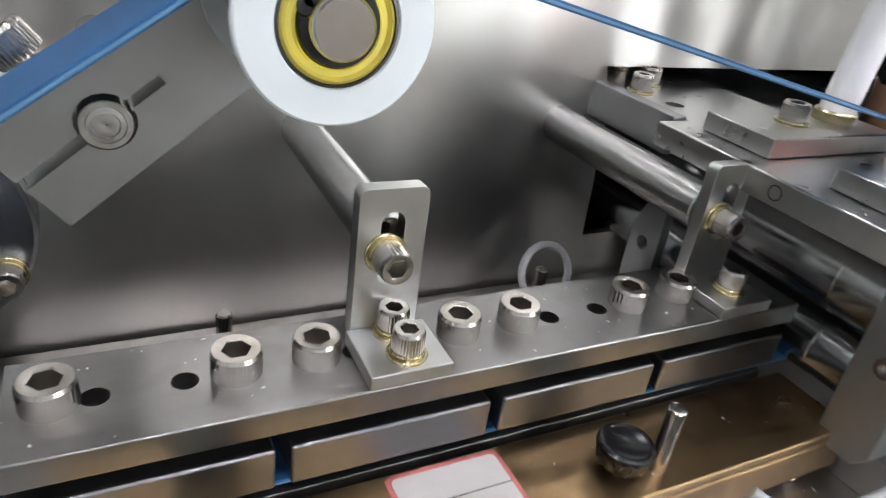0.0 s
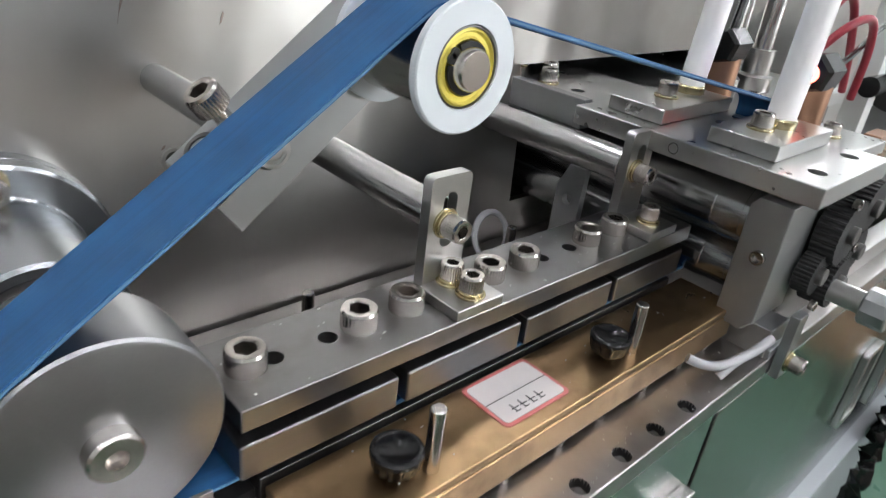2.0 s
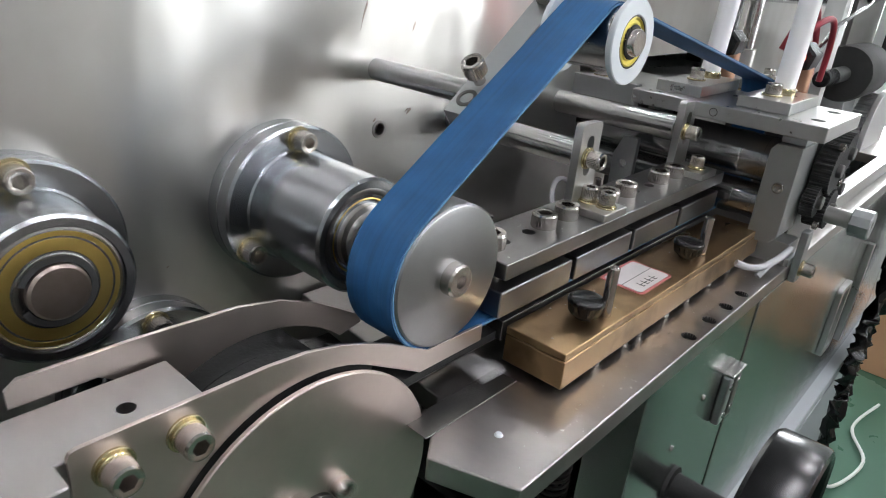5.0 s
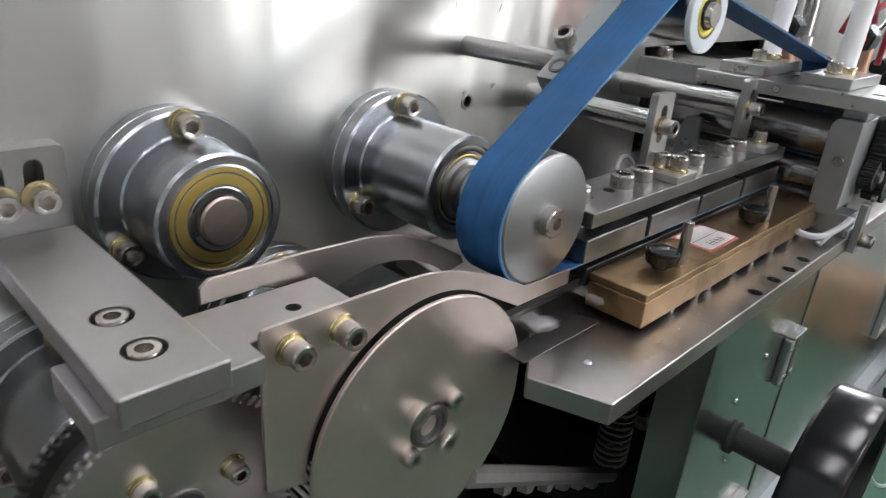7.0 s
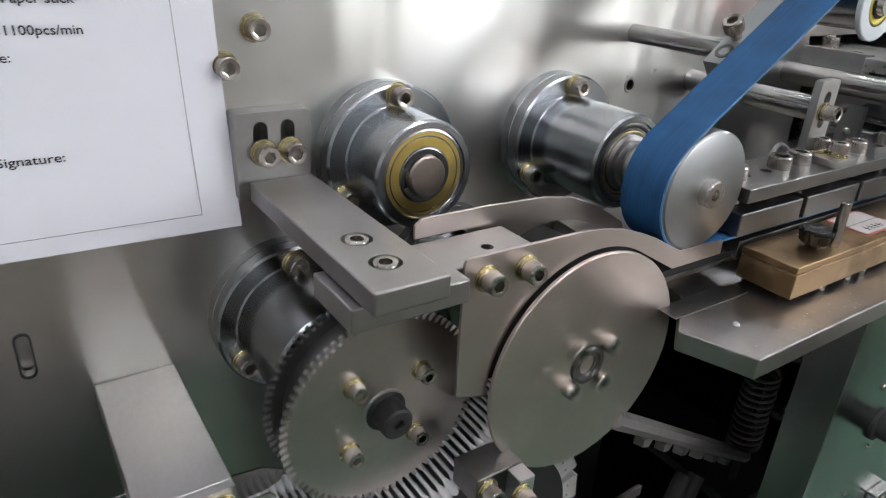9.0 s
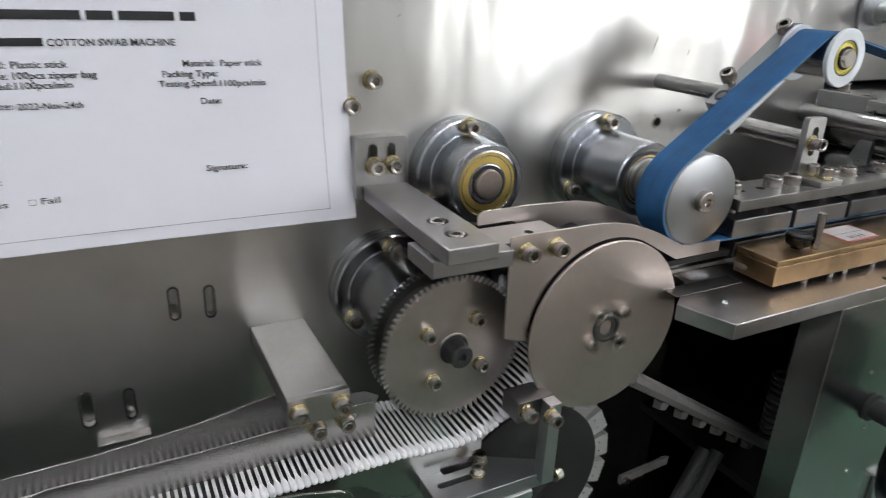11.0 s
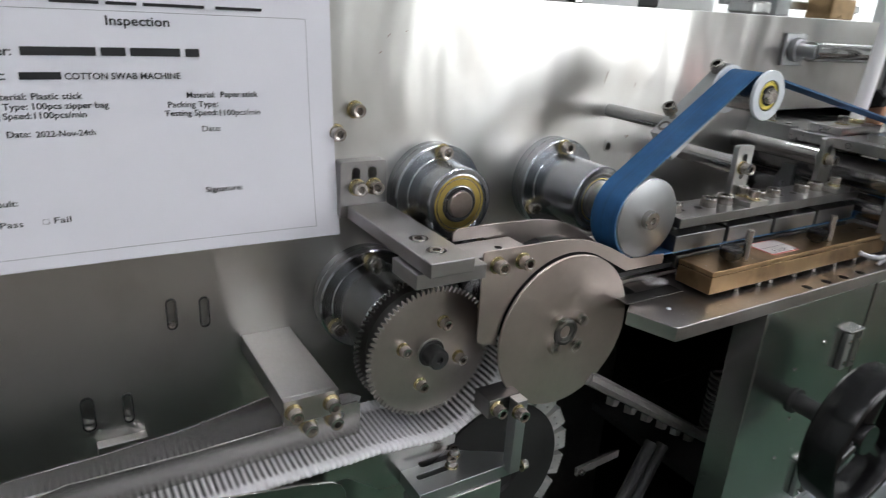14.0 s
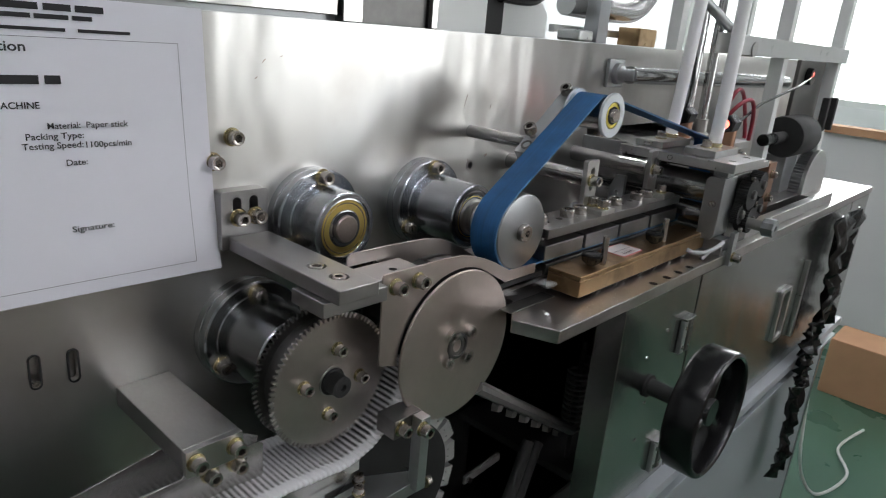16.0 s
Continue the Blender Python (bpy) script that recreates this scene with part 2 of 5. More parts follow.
def box(x0, x1, y0, y1, z0, z1, bm=None):
    bm = bm or bmesh.new()
    v = [bm.verts.new((x, y, z)) for x in (x0, x1) for y in (y0, y1) for z in (z0, z1)]
    for f in ((0, 1, 3, 2), (4, 6, 7, 5), (0, 4, 5, 1), (2, 3, 7, 6), (0, 2, 6, 4), (1, 5, 7, 3)):
        bm.faces.new([v[i] for i in f])
    return bm


def axes(axis):
    a = Vector(axis).normalized()
    u = a.orthogonal().normalized() if abs(a.y) < 0.9 else Vector((1, 0, 0))
    return a, u, a.cross(u)


def lathe(centre, axis, profile, n=48, bm=None):
    """A turned body: profile rows are (distance along the axis, radius)."""
    bm = bm or bmesh.new()
    a, u, w = axes(axis)
    c = Vector(centre)
    rings = []
    for d, r in profile:
        if r < 1e-6:
            rings.append([bm.verts.new(c + a * d)])
        else:
            rings.append([bm.verts.new(c + a * d + (u * math.cos(2 * math.pi * i / n) + w * math.sin(2 * math.pi * i / n)) * r) for i in range(n)])
    for p, q in zip(rings, rings[1:]):
        for i in range(n):
            j = (i + 1) % n
            if len(p) == 1 and len(q) == 1:
                continue
            if len(p) == 1:
                bm.faces.new((p[0], q[i], q[j]))
            elif len(q) == 1:
                bm.faces.new((p[i], p[j], q[0]))
            else:
                bm.faces.new((p[i], p[j], q[j], q[i]))
    return bm


def rod(p, q, r, n=24, ch=0.0006, bm=None):
    p, q = Vector(p), Vector(q)
    d = (q - p).length
    return lathe(p, q - p, [(0, 0), (0, r - ch), (ch, r), (d - ch, r), (d, r - ch), (d, 0)], n, bm)


def sheet(outer, holes, d0, d1, plane="xz", bm=None):
    """A plate with openings: outline and holes in the plane, extruded from d0 to d1."""
    bm = bm or bmesh.new()

    def at(u, v, d):
        return {"xz": (u, d, v), "xy": (u, v, d), "yz": (d, u, v)}[plane]
    loops = [outer] + list(holes)
    sides = []
    for d in (d0, d1):
        edges, rows = [], []
        for lp in loops:
            vs = [bm.verts.new(at(u, v, d)) for u, v in lp]
            edges += [bm.edges.new((vs[i], vs[(i + 1) % len(vs)])) for i in range(len(vs))]
            rows.append(vs)
        if holes or len(outer) > 4:
            bmesh.ops.triangle_fill(bm, use_beauty=True, edges=edges)
        else:
            bm.faces.new(rows[0])
        sides.append(rows)
    for p, q in zip(*sides):
        for i in range(len(p)):
            j = (i + 1) % len(p)
            bm.faces.new((p[i], p[j], q[j], q[i]))
    return bm


def ring(cx, cy, r, n=20, a0=0.0):
    return [(cx + r * math.cos(a0 + 2 * math.pi * i / n), cy + r * math.sin(a0 + 2 * math.pi * i / n)) for i in range(n)]


def slot(cx, cy, half, r, n=8, vertical=True):
    """A rounded slot, half its straight length either way."""
    out = []
    for s, a in ((1, 0.0), (-1, math.pi)):
        for i in range(n + 1):
            b = a + math.pi * i / n
            out.append((r * math.cos(b), s * half + r * math.sin(b)))
    return [(cx + (u if vertical else v), cy + (v if vertical else -u)) for u, v in out]


def rounded(x0, x1, z0, z1, r, n=5):
    out = []
    for cx, cz, a in ((x1 - r, z1 - r, 0), (x0 + r, z1 - r, 90), (x0 + r, z0 + r, 180), (x1 - r, z0 + r, 270)):
        for i in range(n + 1):
            b = radians(a + 90 * i / n)
            out.append((cx + r * math.cos(b), cz + r * math.sin(b)))
    return out


def hose(points, r, n=10, bm=None):
    """A round hose through points."""
    bm = bm or bmesh.new()
    pts = [Vector(p) for p in points]
    fine = []
    for i in range(len(pts) - 1):
        p0, p1, p2, p3 = pts[max(i - 1, 0)], pts[i], pts[i + 1], pts[min(i + 2, len(pts) - 1)]
        for k in range(8):
            t = k / 8
            fine.append(0.5 * ((2 * p1) + (p2 - p0) * t + (2 * p0 - 5 * p1 + 4 * p2 - p3) * t * t + (3 * p1 - p0 - 3 * p2 + p3) * t ** 3))
    fine.append(pts[-1])
    prev = None
    u = None
    for i, p in enumerate(fine):
        d = (fine[min(i + 1, len(fine) - 1)] - fine[max(i - 1, 0)]).normalized()
        u = d.orthogonal().normalized() if u is None else (u - d * u.dot(d)).normalized()
        w = d.cross(u)
        row = [bm.verts.new(p + (u * math.cos(2 * math.pi * k / n) + w * math.sin(2 * math.pi * k / n)) * r) for k in range(n)]
        if prev:
            for k in range(n):
                bm.faces.new((prev[k], prev[(k + 1) % n], row[(k + 1) % n], row[k]))
        else:
            bm.faces.new(row)
        prev = row
    bm.faces.new(prev)
    return bm


SHARED = {}


def screw_mesh(r, h):
    """A socket-head cap screw: knurled head, chamfer, hexagon socket; the axis is local z, the seat at z = 0."""
    key = ("screw", round(r, 5), round(h, 5))
    if key not in SHARED:
        bm = bmesh.new()
        n = 72

        def circle(rad, z, knurl=0.0):
            return [bm.verts.new(((rad - (knurl if i % 2 else 0)) * math.cos(2 * math.pi * i / n), (rad - (knurl if i % 2 else 0)) * math.sin(2 * math.pi * i / n), z)) for i in range(n)]

        def hexa(rad, z):
            out = []
            for i in range(n):
                k, f = divmod(i, n // 6)
                f /= n // 6
                a, b = 2 * math.pi * k / 6, 2 * math.pi * (k + 1) / 6
                out.append(bm.verts.new((rad * ((1 - f) * math.cos(a) + f * math.cos(b)), rad * ((1 - f) * math.sin(a) + f * math.sin(b)), z)))
            return out
        rows = [circle(r * 0.97, 0), circle(r, h * 0.06, r * 0.05), circle(r, h * 0.80, r * 0.05), circle(r * 0.99, h * 0.86), circle(r * 0.92, h), circle(r * 0.68, h), hexa(r * 0.58, h * 0.97), hexa(r * 0.55, h * 0.12)]
        for p, q in zip(rows, rows[1:]):
            for i in range(n):
                bm.faces.new((p[i], p[(i + 1) % n], q[(i + 1) % n], q[i]))
        bm.faces.new(rows[-1])
        bm.faces.new(rows[0])
        SHARED[key] = finish(bpy.data.meshes.new("screw_head"), bm, 30)
        SHARED[key].materials.append(BOLT)
    return SHARED[key]


def washer_mesh(r, h):
    key = ("washer", round(r, 5), round(h, 5))
    if key not in SHARED:
        bm = lathe((0, 0, 0), (0, 0, 1), [(0, r * 0.4), (0, r * 0.98), (h * 0.2, r), (h * 0.8, r), (h, r * 0.97), (h, r * 0.4)], 28)
        SHARED[key] = finish(bpy.data.meshes.new("washer"), bm, 30)
        SHARED[key].materials.append(GOLD)
    return SHARED[key]


def screw(parent, place, axis=(0, -1, 0), r=0.005, h=0.006, washers=1, turn=0.0):
    """A cap screw under a thing, seated at place, its head pointing along the axis."""
    a = Vector(axis).normalized()
    wh = r * 0.24
    seat = wh * washers
    ob = new("cap_screw", screw_mesh(r, h))
    ob.parent = parent
    m = Matrix.Translation(Vector(place) - BASE[parent] + a * seat) @ a.to_track_quat("Z", "Y").to_matrix().to_4x4() @ Matrix.Rotation(turn + (place[0] * 900 + place[2] * 700) % 1.0, 4, "Z")
    ob.matrix_basis = m
    for k in range(washers):
        w = new("washer", washer_mesh(r * (1.28 if k == 0 else 1.08), wh))
        w.parent = ob
        w.matrix_basis = Matrix.Translation((0, 0, -seat + k * wh))
        tagged(w, "yellow zinc washer")
    return ob

# ---------------------------------------------------------------- room
structure("floor", box(-3.6, 7.4, -4.1, 3.6, -0.12, 0.0), FLOORM, "glossy green epoxy factory floor", "floor")
structure("ceiling", box(-3.6, 7.4, -4.1, 3.6, 3.4, 3.5), CEILM, "plain factory ceiling, darkened for the metal's reflections", "ceiling")
structure("wall_west", box(-3.6, -3.5, -4.0, 3.5, 0, 3.4), WALLM, "plain painted factory wall", "wall")
structure("wall_north", box(-3.5, 7.3, 3.5, 3.6, 0, 3.4), WALLB, "plain painted factory wall", "wall")
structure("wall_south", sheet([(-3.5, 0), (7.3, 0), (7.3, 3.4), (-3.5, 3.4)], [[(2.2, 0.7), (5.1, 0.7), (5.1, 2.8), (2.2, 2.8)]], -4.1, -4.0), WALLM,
          "painted factory wall with a window", "wall")
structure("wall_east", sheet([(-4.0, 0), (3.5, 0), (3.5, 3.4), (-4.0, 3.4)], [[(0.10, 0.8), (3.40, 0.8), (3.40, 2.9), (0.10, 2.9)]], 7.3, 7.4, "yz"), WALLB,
          "painted factory wall with a window", "wall")


def window(name, u0, u1, v0, v1, d0, d1, plane):
    w = thing(name, (0, 0, 0), "white framed factory window with a bright sky behind", "window", "", "structure")
    mid = (u0 + u1) / 2
    part("window_frame", sheet([(u0, v0), (u1, v0), (u1, v1), (u0, v1)],
                               [[(u0 + .06, v0 + .06), (mid - .03, v0 + .06), (mid - .03, v1 - .06), (u0 + .06, v1 - .06)],
                                [(mid + .03, v0 + .06), (u1 - .06, v0 + .06), (u1 - .06, v1 - .06), (mid + .03, v1 - .06)]], d0, d1, plane), PLATEW, w)
    for a, b in ((u0 + .06, mid - .03), (mid + .03, u1 - .06)):
        part("pane", sheet([(a, v0 + .06), (b, v0 + .06), (b, v1 - .06), (a, v1 - .06)], [], d1 - .012, d1 - .006, plane), WINGLOW, w)


window("window_1", 2.2, 5.1, 0.7, 2.8, -4.08, -4.03, "xz")
window("window_2", 0.10, 3.40, 0.8, 2.9, 7.32, 7.38, "yz")


def ceiling_light(x, y):
    c = thing("ceiling_light", (x, y, 3.38), "long white fluorescent batten light on the ceiling", "light", "fluorescent ceiling lights")
    part("housing", box(x - .62, x + .62, y - .05, y + .05, 3.35, 3.4), PLATEW, c)
    part("tube", rod((x - .6, y, 3.325), (x + .6, y, 3.325), .018), TUBELIGHT, c, "glowing fluorescent tube")


for lx in (-1.6, 0.4, 2.4, 4.6):
    for ly in (-2.2, -0.6, 1.4):
        ceiling_light(lx, ly)

# ---------------------------------------------------------------- the machine's steel face
PY = 0.303
SCUFFS = [(0.0343, 1.0717, 0.0018, 0.0022, 0.001), (0.0023, 1.0688, 0.0012, 0.0012, 0), (0.0348, 1.1295, 0.001, 0.003, 0.0005), (0.0323, 1.0727, 0.0012, 0.0012, 0.001), (0.0361, 1.0721, 0.0012, 0.001, 0), (-0.2741, 1.1747, 0.001, 0.0022, 0.002), (-0.2811, 1.1609, 0.0012, 0.0012, 0.001), (-0.0124, 1.1367, 0.0006, 0.009, 0.004), (-0.2563, 1.179, 0.0012, 0.0008, 0.001), (-0.1503, 1.0022, 0.0006, 0.0006, 0.0004)]
panel = thing("wall_steel", (0, PY, 0.95), "tall brushed stainless steel machine wall, smudged", "machine wall", "", "structure")
part("panel_sheet", sheet([(-.631, .30), (1.20, .30), (1.20, 1.211), (-.631, 1.211)],
                          [slot(-.468, .947, .010, .0032), slot(-.4415, .944, .010, .0032), slot(-.539, .869, .011, .0042), slot(-.509, .867, .010, .0032),
                           [(.272, .985), (.56, .985), (.56, 1.094), (.2593, 1.094), (.268, 1.0635)],
                           [(-.20, .42), (.62, .42), (.62, .915), (-.20, .915)],
                           ring(.007, 1.062, .0042, 16)], PY, PY + .006), PANEL, panel, "brushed stainless sheet with slots and a feed opening")
part("top_lip", box(-.631, 1.20, PY + .006, PY + .045, 1.203, 1.211), PANEL, panel, "folded top edge")
# thin black outline round each slot
for sx, sz, sr, half in ((-.468, .947, .0032, .010), (-.4415, .944, .0032, .010), (-.539, .869, .0042, .011), (-.509, .867, .0032, .010)):
    part("slot_rim", sheet(slot(sx, sz, half, sr + .0011), [slot(sx, sz, half, sr)], PY - .0016, PY), DULLBLK, panel, "thin black outline around a slot")
part("hole_rim", lathe((.007, PY, 1.062), (0, -1, 0), [(0, .0065), (.0008, .0062), (.0008, .0044), (0, .0042)], 24), STEEL, panel, "bright countersunk hole rim")
part("slot_back", box(-.55, -.43, PY + .0075, PY + .009, .84, .97), STEEL, panel, "steel strip behind the slots")
# two screws that stand beside the notice
for bx, bz in ((-.304, 1.1126), (-.322, 1.0931)):
    screw(panel, (bx, PY, bz), (0, -1, 0), .0062, .0085, 2)
screw(panel, (-.4685, PY - .0005, .938), (0, -1, 0), .003, .003, 0)
part("weld_block", box(-.536, -.497, PY - .011, PY, .826, .841), STEEL, panel, "small bright steel tab", .0008)
for sx, sz, w, h, lean in SCUFFS:
    part("scuff", sheet([(sx - w, sz - h), (sx + w * .2, sz - h * .6), (sx + w + lean, sz + h * .7), (sx + w * .4 + lean, sz + h), (sx - w * .5 + lean * .4, sz + h * .1)], [], PY - .0003, PY), RUSTB, panel, "dark rubbed scuff")
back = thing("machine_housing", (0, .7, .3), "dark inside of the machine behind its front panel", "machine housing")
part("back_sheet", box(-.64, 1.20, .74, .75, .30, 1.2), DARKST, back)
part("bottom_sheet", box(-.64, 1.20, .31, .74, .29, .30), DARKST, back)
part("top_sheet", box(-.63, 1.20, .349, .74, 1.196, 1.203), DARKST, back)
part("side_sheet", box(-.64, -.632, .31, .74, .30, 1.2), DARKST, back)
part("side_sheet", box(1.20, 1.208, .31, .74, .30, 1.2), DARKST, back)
left = thing("side_cabinet", (-1.2, .33, 0), "plain stainless steel cabinet standing beside the machine", "cabinet")
part("lower_door", box(-1.75, -.638, .304, .320, .30, 1.055), CABINET, left, "lower stainless door", .0008)
part("upper_door", box(-1.75, -.638, .304, .320, 1.059, 1.75), CABINET, left, "upper stainless door", .0008)
screw(left, (-0.6464, .304, 1.0419), (0, -1, 0), .0062, .0035, 0)
part("body", box(-1.75, -.645, .321, .9, .02, 1.75), CABINET, left)
part("plinth", box(-.63, .03, .31, .74, 0.0, .289), DARKST, back)
part("front_sheet", box(-.63, -.21, .303, .309, 0.0, .298), CABINET, back)

# ---------------------------------------------------------------- lower cabinet and its table plate
cab = thing("lower_cabinet", (.6, .08, 0), "stainless steel machine cabinet with hinged doors", "cabinet")
part("door", box(.232, .98, .087, .093, .655, .9425), CABINET, cab, "wide stainless door", .001)
part("post", box(.036, .229, .088, .094, .655, .9428), CABINET, cab, "narrow stainless front strip beside the door", .001)
part("post_side", box(.034, .0355, .088, .120, .10, .9428), CABINET, cab, "stainless return of the front strip")
part("lower_sheet", box(.036, 1.13, .095, .101, .10, .600), LOWPAINT, cab)
part("ledge", box(.036, 1.13, .076, .096, .600, .607), LOWPAINT, cab, "blue-grey folded ledge", .001)
part("ledge", box(.036, 1.13, .072, .096, .632, .650), LOWPAINT, cab, "blue-grey folded ledge", .002)
part("plinth", box(.036, 1.13, .10, .72, 0.0, .10), DARKST, cab)
part("right_sheet", box(1.12, 1.13, .092, .72, .10, .943), CABINET, cab)
part("right_door", box(.985, 1.13, .087, .093, .655, .9425), CABINET, cab, "narrow stainless door", .001)
part("window_slot", sheet(rounded(.605, .655, .735, .835, .008), [rounded(.613, .647, .743, .827, .006)], .080, .087), ALU, cab, "raised rectangular handle frame", .001)
part("edge_strip", box(.722, .733, .079, .087, .715, .866), ALU, cab, "bright door edge strip", .001)
for hx, hz in ((.2035, .868), (.187, .698)):
    for k in (-1, 1):
        h = part("hinge", box(hx + k * .0085 - .0062, hx + k * .0085 + .0062, .081, .088, hz - .024, hz + .022), DARKST if k > 0 else ZINC, cab, "dark cast hinge leaf" if k > 0 else "bright steel hinge leaf", .002)
        part("hinge_screw", lathe((hx + k * .0085, .081, hz + .012), (0, -1, 0), [(0, .003), (.001, .0028), (.0014, 0)], 12), CHROME, h)
        part("hinge_screw", lathe((hx + k * .0085, .081, hz - .015), (0, -1, 0), [(0, .003), (.001, .0028), (.0014, 0)], 12), CHROME, h)
    part("hinge_cap", box(hx - .0145, hx + .0145, .079, .088, hz + .0225, hz + .0255), CHROME, cab, "bright hinge pin cap", .001)
for rx, rz in ((.11, .862), (.155, .885), (.128, .795), (.12, .745)):
    part("rivet", lathe((rx, .088, rz), (0, -1, 0), [(0, .003), (.0012, .0026), (.0018, 0)], 12), CHROME, cab)

table = thing("table_plate", (.3, .2, .95), "thick machined steel table plate with bolt holes", "machine table")
outer = [(-.098, .087), (1.146, .087), (1.146, .30), (-.06, .30), (-.075, .16), (-.114, .131)]
holes = [ring(x, .0945, .0052, 16) for x in (.1024, .1368, .1679, .2)] + [[(.43, .16), (.86, .16), (.86, .118), (.43, .118)]]
part("plate", sheet(outer, holes, .943, .957, "xy"), PLATE, table, "thick grey steel plate", .0012, 40, .009)
for x in (.1024, .1368, .1679, .2):
    part("hole_insert", lathe((x, .0945, .957), (0, 0, -1), [(0, .0052), (.006, .0050), (.006, .0026), (.003, .0024), (.003, 0)], 20), DARKST, table, "sunk screw in its hole")
part("speck", lathe((-.075, .118, .957), (0, 0, 1), [(0, .0024), (.0012, .0016), (.0014, 0)], 10), WHITEPL, table, "white dab of plastic")

# ---------------------------------------------------------------- bearing housings on the panel


def housing(name, x, z, front, rf, rs, mat, label, bolts):
    h = thing(name, (x, PY, z), label, "bearing housing", "bearing housings on the panel")
    part("flange", lathe((x, PY, z), (0, -1, 0), [(0, 0), (0, rf), (.0085, rf), (.009, rf - .0005), (.0095, rf), (.018, rf), (.0195, rf - .0015), (.0195, rs + .0015), (.0205, rs + .0005), (.0205, 0)], 72), mat, h, "", 0, 30)
    d = PY - front
    part("sleeve", lathe((x, PY, z), (0, -1, 0), [(.0195, 0), (.0195, rs), (d - .0015, rs), (d, rs - .0015), (d, rs - .0050), (d - .0015, rs - .0052), (d - .0015, 0)], 72), mat, h, "turned steel sleeve", 0, 30)
    for a in bolts:
        screw(h, (x + .0405 * math.cos(radians(a)), PY - .0195, z + .0405 * math.sin(radians(a))), (0, -1, 0), .0062, .0085, 2)
    return h


h1 = housing("bearing_housing", -.224, 1.034, .247, .0465, .0335, TURNED, "turned steel bearing housing with a yellow bearing", (90, 210, 330))
part("bearing_race", lathe((-.224, .2487, 1.034), (0, -1, 0), [(0, .0282), (.0008, .0280), (.0010, .0268), (.0002, .0264), (0, .0262)], 64), CHROME, h1, "steel outer race")
part("bearing_shield", lathe((-.224, .2487, 1.034), (0, -1, 0), [(-.001, .0264), (.0003, .0261), (.0003, .0240), (0, .0238), (0, .0232), (.0003, .0230), (.0003, .0176), (-.001, .0168)], 72), SHIELD, h1, "yellow bearing shield with pressed grooves", 0, 20)
part("inner_race", lathe((-.224, .2487, 1.034), (0, -1, 0), [(0, .0168), (.0006, .0166), (.0008, .0158), (.0008, .0146), (0, .0144)], 48), CHROME, h1)
part("circlip", sheet([(-.224 + .0160 * math.cos(radians(a)), 1.034 + .0160 * math.sin(radians(a))) for a in range(205, 521, 12)] +
                      [(-.224 + .0132 * math.cos(radians(a)), 1.034 + .0132 * math.sin(radians(a))) for a in range(517, 201, -12)], [], .2466, .2477), DULLBLK, h1, "black retaining ring")
part("shaft", lathe((-.224, .2495, 1.034), (0, -1, 0), [(0, .0126), (.0042, .0126), (.0054, .0114), (.0054, 0)], 40), RUSTB, h1, "shaft end")

h2 = housing("bearing_housing", -.0756, 1.030, .222, .0480, .0335, TURNED, "turned steel bearing housing carrying the belt pulley", (90, 210, 330))
part("bearing_race", lathe((-.0756, .226, 1.030), (0, -1, 0), [(0, .0275), (.003, .0272), (.0034, .0258), (.0026, .0240), (0, .0235)], 64), DARKST, h2)
part("bearing_shield", lathe((-.0756, .2255, 1.030), (0, -1, 0), [(0, .0235), (.0016, .0233), (.0022, .0215), (.0012, .0190), (0, .0188)], 64), SHIELD, h2, "yellow bearing shield")
part("shaft", lathe((-.0756, .226, 1.030), (0, -1, 0), [(0, .0192), (.006, .0192), (.007, .0165), (.012, .0165), (.012, .014), (.016, .014), (.016, .018), (.034, .018), (.034, 0)], 48), STEEL, h2, "stepped pulley shaft")

housing("bearing_housing", -.169, .9405, .246, .0480, .0335, HOUSD, "blue-grey steel bearing housing behind the guide sheets", (90, 210, 330))
h3 = housing("bearing_housing", -.294, .936, .222, .050, .0375, HOUSD, "dark steel bearing housing of the swab gear", (90, 210, 330))
part("bearing_shield", lathe((-.294, .2255, .936), (0, -1, 0), [(0, .030), (.0016, .030), (.0022, .0255), (.0012, .018), (0, .0178)], 64), SHIELD, h3, "yellow bearing shield")
part("shaft", lathe((-.294, .226, .936), (0, -1, 0), [(0, .014), (.020, .014), (.020, 0)], 48), DARKST, h3, "shaft")

# ---------------------------------------------------------------- belt drive
PX, PZ, PR = -.0756, 1.030, .038
pulley = thing("belt_pulley", (PX, .175, PZ), "grey turned aluminium belt pulley with a centre bolt", "pulley")
part("pulley_body", lathe((PX, .192, PZ), (0, -1, 0), [(0, 0), (0, PR - .001), (.001, PR), (.0325, PR), (.0335, PR - .001), (.0338, PR - .002), (.0338, 0)], 96), shader("satin_pulley_aluminium", (.34, .345, .355), .34, 1.0, .03, 900, .03, 1500, (1, 1, 1), .02), pulley, "turned aluminium wheel", 0, 25)
part("centre_bolt", lathe((PX, .1582, PZ), (0, -1, 0), [(0, .0088), (.0055, .0088), (.0065, .0078), (.0065, .0036), (.003, .0033), (.003, 0)], 6 * 6), BOLT, pulley, "round centre bolt with a socket")
IX, IZ = .0495, 1.1405
idler = thing("idler_roller", (IX, .17, IZ), "steel idler roller with a white flange and yellow bearing", "roller")
part("roller_body", lathe((IX, .192, IZ), (0, -1, 0), [(0, 0), (0, .0175), (.0394, .0175), (.0394, 0)], 64), CHROME, idler, "polished roller body")
